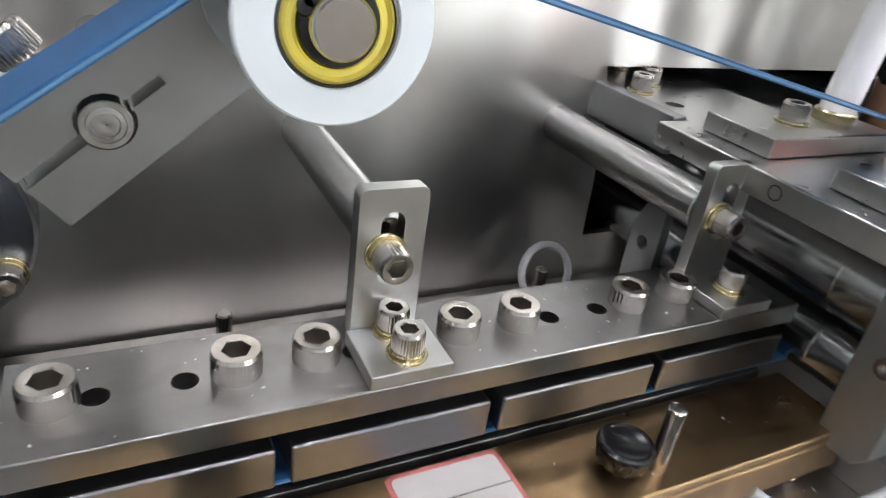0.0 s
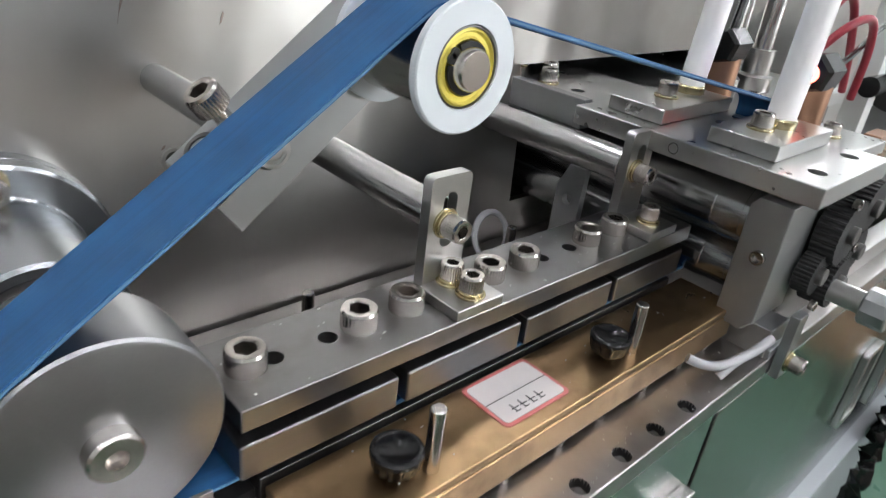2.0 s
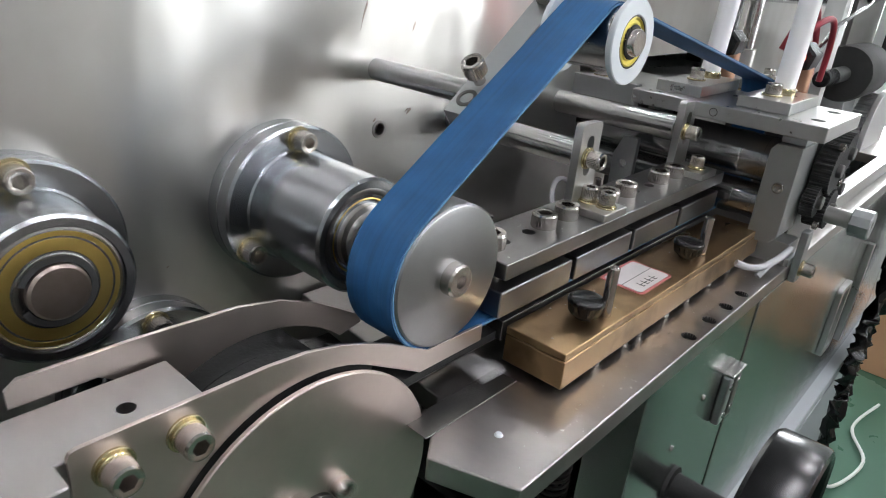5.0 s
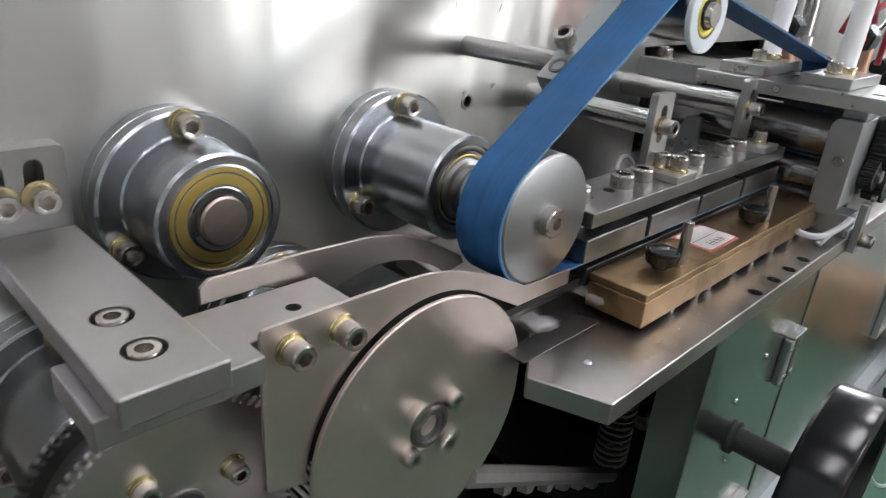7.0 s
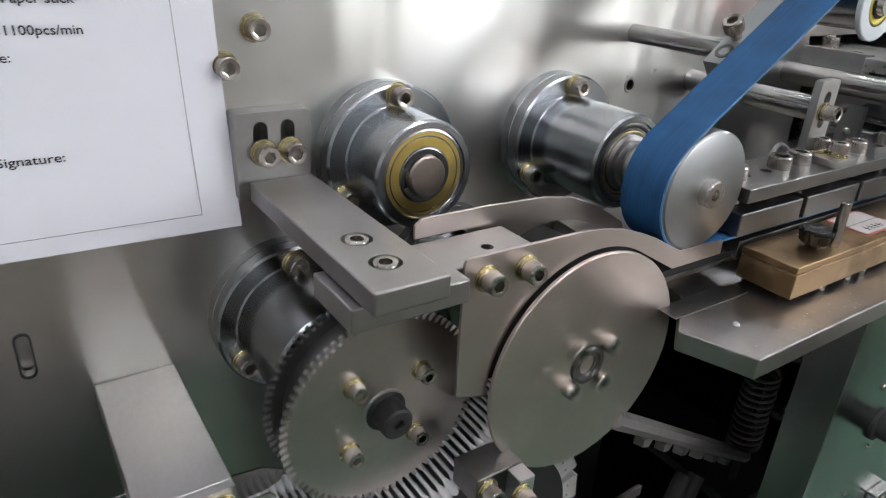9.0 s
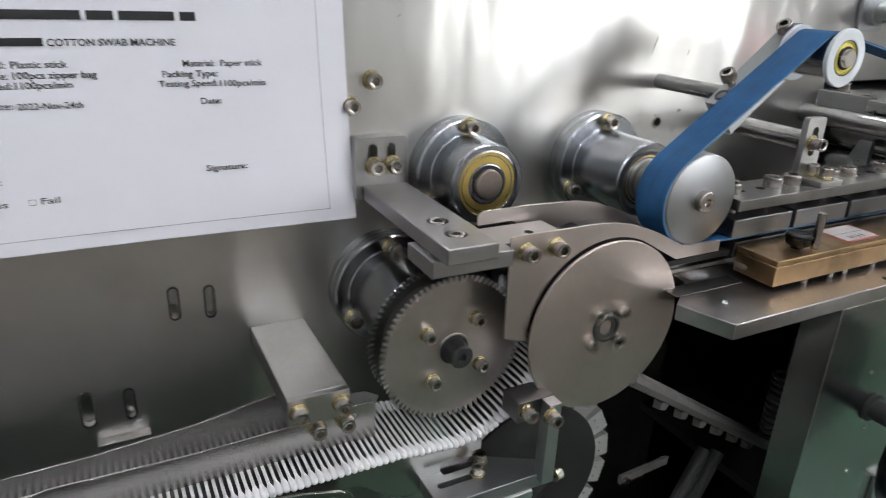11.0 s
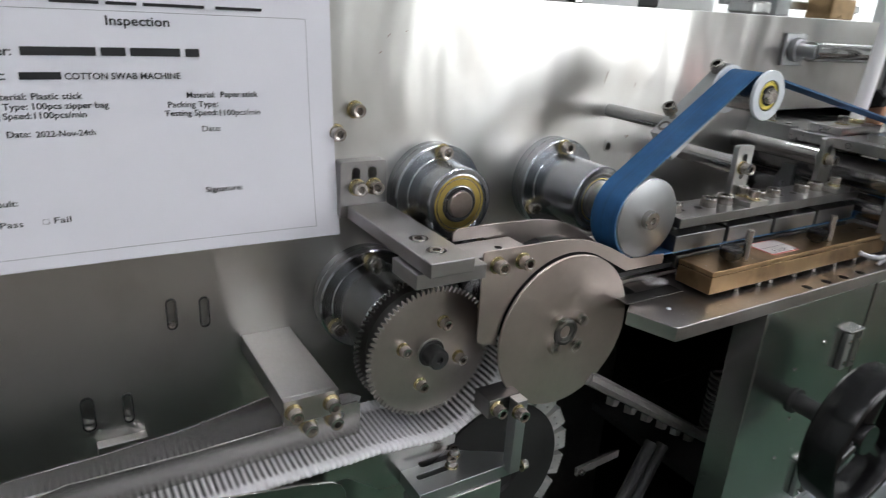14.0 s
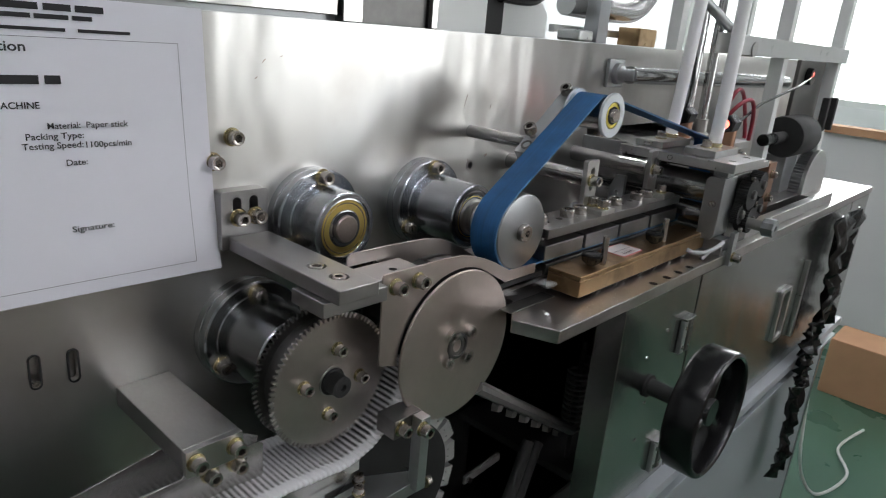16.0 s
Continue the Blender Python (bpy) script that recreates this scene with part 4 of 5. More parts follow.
part("edge_strip", box(-1.30, -.262, .1700, .1720, .8380, .8520), SHEET, track, "bright front edge", .0003)
curve = [(GX + .0800 * math.cos(radians(a)), GZ + .0800 * math.sin(radians(a))) for a in range(-90, -20, 6)] + [(GX + .0820 * math.cos(radians(a)), GZ + .0820 * math.sin(radians(a))) for a in range(-24, -94, -6)]
part("curved_bed", sheet(curve, [], .1760, .2260), DARKST, track, "curved bed beneath the wheel")
cover = thing("front_cover", (-.8, .15, .78), "dark mirror-like cover sheet in front of the swab track", "cover")
part("cover_sheet", sheet([(-1.30, .56), (-.376, .56), (-.376, .845), (-.380, .853), (-.388, .8584), (-.412, .8650), (-.440, .8700), (-.47, .8752), (-.499, .8793), (-.53, .8815), (-.556, .8825), (-.60, .8810), (-.66, .8740), (-.72, .8620), (-1.30, .8300)], [], .1480, .1500), CABINET, cover, "", .0004)

# ---------------------------------------------------------------- lower bracket and chain wheel
low = thing("slotted_stop", (-.25, .14, .81), "aluminium angle stop with slots and brown screws", "bracket")
part("slotted_plate", sheet([(-.315, .1380), (-.212, .1380), (-.212, .150), (-.275, .186), (-.315, .186)], [slot(-.288, .158, .016, .0028, 8, False), slot(-.280, .171, .014, .0028, 8, False)], .812, .825, "xy"), ZINC, low, "slotted plate", .0006)
part("upright_bar", box(-.2285, -.2175, .1305, .1420, .8200, .8940), ZINC, low, "upright flat bar", .0006)
part("top_block", box(-.249, -.2165, .1425, .165, .876, .894), DARKST, low, "small clamp block", .0008)
for x in (-.2415, -.2275):
    screw(low, (x, .1425 if x < -.2290 else .1305, .8855), (0, -1, 0), .0054, .0080, 2)
for x, y in ((-.272, .158), (-.262, .170)):
    screw(low, (x, y, .825), (0, 0, 1), .0046, .0070, 1)
screw(low, (-.2125, .136, .820), (1, 0, 0), .0045, .0060, 1)
part("under_block", box(-.290, -.232, .136, .176, .77, .8118), ALU, low, "lower aluminium block", .0008)
part("post", box(-.285, -.24, .15, .176, .30, .77), DARKST, low, "dark post")
part("tray", sheet([(-.37, .8400), (-.262, .8380), (-.300, .8090), (-.335, .8130)], [], .172, .174), SHEET, low, "thin catch sheet")
CX, CZ = -.193, .762
chain = thing("chain_wheel", (CX, .21, CZ), "dark chain wheel with serrated steel carrier blocks", "chain wheel")
part("wheel", lathe((CX, .215, CZ), (0, -1, 0), [(0, 0), (0, .0780), (.020, .0780), (.021, .0760), (.021, .030), (.018, .028), (.018, 0)], 72), DULLBLK, chain, "dull black wheel")
bm0 = sheet([(-.0110, -.003), (.0110, -.003)] + [(.0122 - .0244 * (i + .5 * (k == 1)) / 6, .0150 + (.0022 if k else 0)) for i in range(6) for k in (0, 1)] + [(-.0122, .0150)], [ring(-.005, .006, .0013, 8), ring(.005, .006, .0013, 8)], -.006, .006)
blk = finish(bpy.data.meshes.new("carrier_block"), bm0, 30)
blk.materials.append(CAST)
for k in range(18):
    a = 2 * math.pi * k / 18 + .1
    ob = new("carrier_block", blk)
    ob.parent = chain
    ob.matrix_basis = Matrix.Translation((.0790 * math.cos(a), -.006, .0790 * math.sin(a))) @ Matrix.Rotation(-a + math.pi / 2, 4, "Y")
    tagged(ob, "serrated steel carrier block")
part("axle", rod((CX, .216, CZ), (CX, .73, CZ), .012, 24), DARKST, chain, "axle")

# ---------------------------------------------------------------- inside the machine
spring = thing("coil_spring", (.2145, .2278, .64), "grey steel coil spring inside the machine", "spring")
part("coil", hose([(.2145 + .0165 * math.cos(i * .628), .2278 + .0165 * math.sin(i * .628), .653 + i * .00085) for i in range(122)], .0022, 6), DUSTY, spring)
part("spring_rod", rod((.2145, .2278, .60), (.2145, .2278, .80), .004, 14), DULLBLK, spring)
part("cross_bar", box(.18, .29, .20, .42, .590, .602), DULLBLK, spring)
lever = thing("toothed_lever", (.02, .18, .78), "grey oiled toothed lever inside the machine", "lever")
LA, LB = Vector((-.125, .156, .878)), Vector((.150, .193, .694))
ld = (LB - LA).normalized()
part("lever_bar", rod(LA, LB, .0075, 8), DUSTY, lever)
for i in range(6):
    q = LA.lerp(LB, .22 + .13 * i)
    part("tooth", lathe((q.x - .004, q.y + .003, q.z - .009), (0, -1, 0), [(-.004, 0), (-.004, .0080), (.004, .0060), (.004, 0)], 5), DUSTY, lever)
shafts = thing("drive_rods", (.0, .17, .66), "two dark oiled drive rods inside the machine", "rods")
part("rod", rod((-.078, .150, .640), (.0265, .182, .735), .0075, 20), DULLBLK, shafts)
part("rod", rod((-.050, .155, .630), (.0480, .182, .725), .0075, 20), DULLBLK, shafts)
stay = thing("stay_bar", (-0.0697, .20, 0.7140), "short flat steel stay bar inside the machine", "bar")
part("bar", sheet([(-0.0697, 0.7080), (-0.0050, 0.7124), (-0.0050, 0.7224), (-0.0697, 0.7180)], [], .200, .204), DUSTY, stay, "", .0006)
screw(stay, (-0.0637, .200, 0.7130), (0, -1, 0), .0035, .004, 0)
studs = thing("stud_bolts", (0.2669, .22, 0.6814), "two dusty stud bolts on the cabinet's inner side", "bolts")
for x, z in ((0.2669, 0.6814), (0.2672, 0.7603)):
    part("stud", rod((x - .008, .222, z), (x + .02, .222, z + .003), .0055, 10), DUSTY, studs)
    part("nut", lathe((x, .222, z), (1, 0, 0), [(0, 0), (0, .0095), (.007, .0095), (.007, 0)], 6), DUSTY, studs)
gbox = thing("gear_case", (.0, .4, .45), "dark cast gear case inside the machine", "gear case")
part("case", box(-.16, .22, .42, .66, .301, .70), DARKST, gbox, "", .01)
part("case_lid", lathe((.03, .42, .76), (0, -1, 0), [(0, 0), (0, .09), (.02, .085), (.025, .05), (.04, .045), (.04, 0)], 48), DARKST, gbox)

# ---------------------------------------------------------------- inspection sheet
notice = thing("inspection_sheet", (-.477, PY, 1.107), "white printed inspection sheet hung on the steel panel", "paper sheet")
X0, Z1, WID, HGT = -.6255, 1.2125, .297, .2095


def sheet_y(u, v):
    """The paper hangs flat at the top and lifts a little off the panel towards its lower edge and right corner."""
    t = v / HGT
    s = u / WID
    return PY - .0012 - .010 * t ** 3 * (.35 + .65 * s ** 2) - .0012 * math.sin(3.0 * s + .5) * t


def sheet_place(u, v, lift=0.0):
    return (X0 + u + .004 * (v / HGT) * (u / WID) + .0030 * v / HGT, sheet_y(u, v) - lift, Z1 - v + .0004 * math.sin(4 * u / WID))


bm = bmesh.new()
for lift in (0.0, -.0002):
    grid = [[bm.verts.new(sheet_place(WID * i / 40, HGT * j / 28, lift)) for i in range(41)] for j in range(29)]
    for j in range(28):
        for i in range(40):
            bm.faces.new((grid[j][i], grid[j][i + 1], grid[j + 1][i + 1], grid[j + 1][i]))
part("paper", bm, PAPER, notice, "", 0, 80)


def ink_bar(u0, u1, v0, v1, name="printed_bar", mat=INK):
    b = bmesh.new()
    n = max(2, int((u1 - u0) / .006))
    k = max(1, int((v1 - v0) / .006))
    g = [[b.verts.new(sheet_place(u0 + (u1 - u0) * i / n, v0 + (v1 - v0) * j / k, .0006)) for i in range(n + 1)] for j in range(k + 1)]
    for j in range(k):
        for i in range(n):
            b.faces.new((g[j][i], g[j][i + 1], g[j + 1][i + 1], g[j + 1][i]))
    return part(name, b, mat, notice)


def printed(text, u0, u1, v, bold=False):
    """One printed line, from u0 to u1 with its baseline v below the top edge."""
    cu = bpy.data.curves.new("text", "FONT")
    cu.body, cu.size = text, 1.0
    cu.offset = .016 if bold else .011
    cu.resolution_u = 3
    tmp = new("text", cu)
    bpy.context.view_layer.update()
    me = bpy.data.meshes.new_from_object(tmp.evaluated_get(bpy.context.evaluated_depsgraph_get()))
    bpy.data.objects.remove(tmp)
    xs = [p.co.x for p in me.vertices]
    lo, hi = min(xs), max(xs)
    s = (u1 - u0) / (hi - lo)
    tall = min(s, .0062 if not bold else .0090)
    for p in me.vertices:
        p.co = Vector(sheet_place(u0 + (p.co.x - lo) * s, v - p.co.y * tall, .0007)) - BASE[notice]
    me.materials.append(INK)
    ob = new("printed_line", me)
    ob.parent = notice
    BASE[ob] = BASE[notice]
    return ob


for text, u0, u1, v, bold in (("Customer:", 35.5, 71.5, 57, 1), ("Product:", 35.5, 65.5, 73, 1), ("COTTON SWAB MACHINE", 100.5, 176.5, 73, 1),
                              ("Material:", 52.5, 75.5, 86.3, 0), ("Plastic stick", 78.5, 109.5, 86.3, 0), ("Packing Type:", 39.5, 75.5, 93, 0), ("100pcs zipper bag", 78.5, 125.5, 93, 0),
                              ("Testing Speed:", 39.5, 76.8, 99.3, 0), ("1100pcs/min", 78.5, 110.5, 99.3, 0), ("Date:", 60.5, 74.5, 111.7, 0), ("2022-Nov-24th", 77.5, 114.5, 112.3, 0),
                              ("Material:", 179.5, 200.5, 87, 0), ("Paper stick", 204.5, 233.5, 87, 0), ("Packing Type:", 165.5, 202, 94, 0), ("Testing Speed:", 162.5, 201, 100.5, 0),
                              ("1100pcs/min", 202.8, 234.5, 101, 0), ("Date:", 188.5, 202.5, 113, 0), ("Result:", 39.5, 59.5, 160, 0), ("Pass", 46.5, 60.5, 175.3, 0), ("Fail", 79.5, 90.5, 175, 0),
                              ("Signature:", 186.5, 215.5, 161.5, 0), ("Inspection", 130.5, 172.5, 36, 1)):
    printed(text, u0 / 1000, u1 / 1000, v / 1000, bool(bold))
# names and addresses stay plain bars
for words, v0, v1 in ((((76.5, 122), (125, 141), (144, 178), (181.5, 191.5)), 51.2, 57), (((73.5, 98.5),), 68, 73),
                      (((146, 158), (160, 183), (186, 203), (205.5, 224)), 5.2, 9.6), (((138, 158), (160, 178), (180, 201), (203, 216)), 12, 15),
                      (((98, 128), (132, 152), (156, 198), (206, 241)), 20.4, 22.6)):
    for a, b in words:
        ink_bar(a / 1000, b / 1000, v0 / 1000, v1 / 1000)
for u0, u1, v0, v1 in ((20, 276, 26.5, 26.8), (20, 276, 199.2, 199.5), (20, 20.3, 26.5, 199.5), (275.7, 276, 26.5, 199.5),
                       (40.5, 44.5, 171.8, 172.1), (40.5, 44.5, 175.4, 175.7), (40.5, 40.8, 171.8, 175.7), (44.2, 44.5, 171.8, 175.7),
                       (72.5, 76.5, 171.4, 171.7), (72.5, 76.5, 175.0, 175.3), (72.5, 72.8, 171.4, 175.3), (76.2, 76.5, 171.4, 175.3)):
    ink_bar(u0 / 1000, u1 / 1000, v0 / 1000, v1 / 1000, "printed_rule", INKGREY)

# ---------------------------------------------------------------- roller head beside the clamp bar
head = thing("roller_table", (.30, .2, 1.08), "thick milled plate over the rollers with feed pads", "machine plate")
part("plate", sheet([(.243, .080), (.345, .080), (.345, .46), (.262, .46), (.262, .238), (.243, .238)], [ring(.268, .094, .0052, 16), ring(.322, .096, .0052, 16), ring(.276, .262, .005, 16)], 1.0725, 1.0845, "xy"), ALU, head, "thick milled plate", .0010, 40, .009)
part("side_bar", box(.2530, .2618, .2385, .46, 1.066, 1.086), ZINC, head, "short side bar", .0008)
part("under_bar", box(.322, .334, .128, .300, 1.058, 1.0722), DARKST, head, "dark bar beneath the plate", .0008)
part("side_hole", lathe((.243, .165, 1.0785), (-1, 0, 0), [(0, .0034), (.0003, .0030), (-.002, .0022), (-.002, 0)], 16), DULLBLK, head, "tapped hole in the edge")


def pad(x0, x1, y0, y1, sx, sy, tx, ty, tips):
    p = thing("feed_pad", (x0, y0, 1.0847), "pale milled pad with a white feed tube and brass fitting", "feed pad", "feed pads on the plate")
    part("pad", box(x0, x1, y0, y1, 1.0847, 1.0940), ALU, p, "pale milled block", .0008)
    part("fitting", lathe((tx, ty, 1.094), (0, 0, 1), [(0, 0), (0, .0100), (.0045, .0100), (.0055, .009), (.0055, 0)], 12), GOLD, p, "yellow brass fitting")
    part("feed_tube", hose([(tx, ty, 1.096)] + tips, .0085, 16), TUBEM, p, "milky white feed tube")
    screw(p, (sx, sy, 1.094), (0, 0, 1), .0062, .0085, 1)


pad(.258, .335, .113, .154, .283, .136, .303, .134, [(.307, .134, 1.16), (.313, .136, 1.26), (.322, .14, 1.40), (.335, .15, 1.60)])
pad(.258, .345, .184, .224, .292, .204, .325, .206, [(.333, .206, 1.16), (.345, .207, 1.26), (.362, .21, 1.40), (.385, .22, 1.60)])
for x, y in ((.271, .285), (.290, .300), (.269, .325), (.269, .350), (.269, .375), (.295, .335)):
    screw(head, (x, y, 1.0845), (0, 0, 1), .0060, .0090, 1)
for nm, x, z, r, y0 in (("upper_roller", .300, 1.0395, .0200, .118), ("lower_roller", .300, 1.0020, .0160, .118)):
    rr = thing(nm, (x, PY, z), "polished steel roller with grease smears", "roller", "rollers beside the bar")
    part("roller", lathe((x, .36, z), (0, -1, 0), [(0, 0), (0, r), (.36 - y0 - .03, r), (.36 - y0 - .0295, r - .0004), (.36 - y0 - .012, r - .0004), (.36 - y0 - .0115, r), (.36 - y0, r), (.36 - y0, 0)], 56), ROLLM, rr, "polished roller body", 0, 30)
    part("journal", rod((x, y0 - .0002, z), (x, y0 - .012, z), r * .45, 24), CHROME, rr, "turned journal")
eb = thing("bearing_block", (.285, .11, .98), "grey milled bearing block at the rollers' ends", "bearing block")
part("block", sheet([(.098, .985), (.104, .978), (.122, .978), (.122, 1.055), (.118, 1.0605), (.098, 1.0605)], [], .2690, .312, "yz"), ZINC, eb, "chamfered grey block", .0008)
screw(eb, (.2690, .108, 1.026), (-1, 0, 0), .0045, .003, 0)
part("cap_block", box(.278, .300, .099, .118, 1.0608, 1.0722), ZINC, eb, "small spacer block", .0006)
part("foot", box(.2850, .312, .090, .126, .957, .9778), ZINC, eb, "foot on the table plate", .0008)
rear = thing("bearing_block", (.285, .27, .98), "dark rear bearing block of the rollers", "bearing block")
part("block", box(.335, .35, .262, .296, .957, 1.064), DARKST, rear, "", .001)
part("side_plate", sheet([(.232, .958), (.254, .958), (.254, 1.020), (.246, 1.038), (.232, 1.038)], [ring(.2435, 1.012, .004, 14)], .262, .268, "yz"), ZINC, rear, "grey side plate with a screw hole", .0006)
wheels = thing("gear_train", (.34, .09, 1.0), "dull black gear wheels driving the rollers", "gear")
for x, z, r, y0, y1 in ((.335, 1.036, .022, .082, .097), (.343, 1.000, .018, .080, .097), (.375, 1.045, .018, .084, .1), (.385, 1.010, .016, .086, .1), (.318, 1.010, .014, .086, .097)):
    part("gear_wheel", sheet(gear_outline(r, 30, .0011, x, z), [], y0, y1), DULLBLK, wheels, "dull black gear wheel")
    part("gear_boss", rod((x, y0 - .004, z), (x, y1 + .03, z), .006, 18), DARKST, wheels)
part("carrier", box(.315, .40, .101, .118, .957, 1.06), DARKST, wheels, "dark carrier plate", .001)
for x, z in ((.325, 1.058), (.356, 1.022), (.318, .99)):
    screw(wheels, (x, .0845, z), (0, -1, 0), .0035, .004, 0)
hk = part("knob_shaft", rod((.334, .0815, .998), (.334, .0595, .998), .0075, 24), STEEL, wheels, "short steel shaft")
part("knob", lathe((.334, .060, .998), (0, -1, 0), [(0, 0), (0, .0115), (.001, .0125), (.015, .0125), (.016, .0115), (.016, .004), (.013, .004), (.013, 0)], 10), ZINC, hk, "faceted grey hand knob", 0, 20)
clampb = thing("edge_clamp", (.30, .086, .957), "small steel stop clamped on the table edge", "clamp")
part("stop", box(.296, .310, .0802, .0866, .9420, .9880), ZINC, clampb, "upright grey stop", .0008)
screw(clampb, (.303, .0802, .9545), (0, -1, 0), .0058, .0085, 2)
part("stop_foot", box(.286, .310, .0870, .112, .9572, .9640), ZINC, clampb, "", .0008)
strip = thing("plastic_tube", (.2375, .0962, .957), "frosted curled plastic tube lying on the table plate", "plastic tube")
part("tube", hose([(.2219, .1108, .9712), (.2262, .105, .9690), (.2340, .0985, .9678), (.246, .094, .9685), (.262, .0893, .9725), (.276, .0864, .9780)], .0029, 12), CLEAR, strip, "curled frosted tube")
part("tube", hose([(.2375, .0962, .9600), (.2415, .0948, .9635), (.248, .0930, .9680), (.258, .0910, .9710)], .0027, 12), CLEAR, strip, "short frosted tube end")

# ---------------------------------------------------------------- right part of the machine
sens = thing("fibre_sensor", (.345, .135, 1.10), "black hexagonal sensor with a glowing red light", "sensor")
part("body", lathe((.352, .140, 1.121), (-1, 0, 0), [(-.016, 0), (-.016, .013), (.006, .013), (.010, .011), (.010, 0)], 6), BLACK, sens, "black hexagon nut", 0, 20)
part("lens", lathe((.342, .140, 1.121), (-1, 0, 0), [(0, .0058), (.0015, .0055), (.002, 0)], 20), LED, sens, "glowing red light")
part("holder", rod((.362, .142, 1.0845), (.362, .142, 1.113), .012, 24), COPPER, sens, "copper coloured holder")
part("cable", hose([(.368, .14, 1.121), (.42, .145, 1.125), (.52, .16, 1.14), (.62, .17, 1.150), (.80, .19, 1.165), (1.00, .225, 1.180)], .0022, 8), BLACK, sens, "thin black cable")
sens2 = thing("fibre_sensor", (.375, .215, 1.10), "black hexagonal sensor on a copper holder", "sensor")
part("body", lathe((.380, .215, 1.121), (-1, 0, 0), [(-.016, 0), (-.016, .013), (.006, .013), (.010, .011), (.010, 0)], 6), BLACK, sens2, "black hexagon nut", 0, 20)
part("holder", rod((.388, .217, 1.0845), (.388, .217, 1.113), .012, 24), COPPER, sens2, "copper coloured holder")
part("cable", hose([(.385, .215, 1.130), (.40, .22, 1.17), (.41, .23, 1.21), (.45, .25, 1.23)], .003, 8), BLACK, sens2, "black cable")
rh = thing("red_hose", (.42, .15, 1.12), "thin red air hose in a loop", "hose")
part("hose", hose([(.40, .165, 1.12), (.41, .150, 1.145), (.44, .145, 1.150), (.465, .147, 1.125), (.475, .150, 1.09)], .003, 10), REDHOSE, rh)
part("hose", hose([(.41, .175, 1.12), (.425, .165, 1.16), (.455, .165, 1.158), (.485, .165, 1.12), (.50, .165, 1.09)], .003, 10), REDHOSE, rh)
deck = thing("rear_deck", (.6, .25, 1.05), "milled deck plates behind the rollers", "machine plate")
part("deck_plate", box(.376, .62, .196, .40, 1.060, 1.0725), ALU, deck, "", .001)
part("deck_plate", box(.380, .50, .120, .180, 1.052, 1.062), ALU, deck, "", .001)
part("leg", box(.40, .43, .125, .165, .957, 1.0515), DARKST, deck, "", .001)
part("leg", box(.56, .60, .20, .26, .957, 1.0598), DARKST, deck, "", .001)
for x, y, z in ((.40, .15, 1.062), (.46, .15, 1.062), (.44, .21, 1.0725), (.52, .21, 1.0725), (.40, .25, 1.0725), (.58, .23, 1.0725)):
    screw(deck, (x, y, z), (0, 0, 1), .0065, .009, 1)
cyl = thing("air_cylinder", (.44, .24, 1.07), "upright chrome rods of an air cylinder", "air cylinder")
for x, y, r in ((.425, .235, .008), (.462, .245, .0055), (.505, .24, .008)):
    part("rod", rod((x, y, 1.073), (x, y, 1.42), r, 20), CHROME, cyl)
    part("gland", lathe((x, y, 1.073), (0, 0, 1), [(0, 0), (0, r * 2.0), (.012, r * 2.0), (.014, r * 1.5), (.035, r * 1.5), (.035, 0)], 24), STEEL, cyl)
cop = thing("copper_bracket", (.608, .14, .957), "orange copper bracket with two screws", "bracket")
part("bracket", sheet([(.145, .957), (.175, .957), (.170, 1.00), (.160, 1.045), (.145, 1.045)], [], .590, .626, "yz"), COPPER, cop, "", .001)
screw(cop, (.608, .145, 1.025), (0, -1, 0), .006, .008, 1)
screw(cop, (.608, .145, .985), (0, -1, 0), .006, .008, 1)
rod_u = thing("long_rod", (.6, .275, 1.17), "long polished round bar fixed to the panel", "rod")
part("bar_stock", rod((.302, .272, 1.172), (.97, .266, 1.164), .0122, 32), RODM, rod_u)
part("mount_plate", box(.288, .332, .2975, .3028, 1.152, 1.192), ZINC, rod_u, "square fixing plate", .001)
part("clamp", lathe((.310, .2973, 1.172), (0, -1, 0), [(0, 0), (0, .0150), (.007, .0150), (.008, .0135), (.008, 0)], 32), ZINC, rod_u, "round fixing flange")
part("clamp_boss", rod((.310, .295, 1.172), (.310, .264, 1.172), .0115, 24), ZINC, rod_u)
motor = thing("black_motor", (.80, .19, 1.0), "black round motor above a white gear guard", "motor")
part("motor_body", lathe((.81, .20, 1.068), (1, 0, 0), [(0, 0), (0, .010), (-.06, .010), (-.06, .011), (0, .011), (.0, .038), (.006, .040), (.11, .040), (.116, .036), (.116, 0)], 40), DULLBLK, motor)
part("shaft", rod((.70, .20, 1.068), (.81, .20, 1.068), .011, 20), BLACK, motor)
part("mount", box(.83, .90, .19, .25, .957, 1.030), ZINC, motor, "grey motor mount", .001)
fan = thing("gear_guard", (.90, .2, .957), "half-round pale guard over a toothed wheel", "guard")
part("guard", sheet([(.86, .957)] + [(.93 + .07 * math.cos(radians(a)), .972 + .07 * math.sin(radians(a))) for a in range(180, -1, -12)] + [(1.0, .957)], [], .155, .163), ALU, fan, "pale half-round plate", .0008)
part("toothed_wheel", sheet(gear_outline(.064, 60, .003, .93, .972), [], .165, .185), ZINC, fan, "grey toothed wheel")
long_bar = thing("slide_bar", (.6, .12, .957), "long flat bar beside the slot in the table", "bar")
part("bar", box(.40, .86, .1005, .1165, .9572, .975), STEEL, long_bar, "", .0008)
frame_g = thing("guard_frame", (.9, .25, .957), "pale aluminium guard frame above the table", "guard frame")
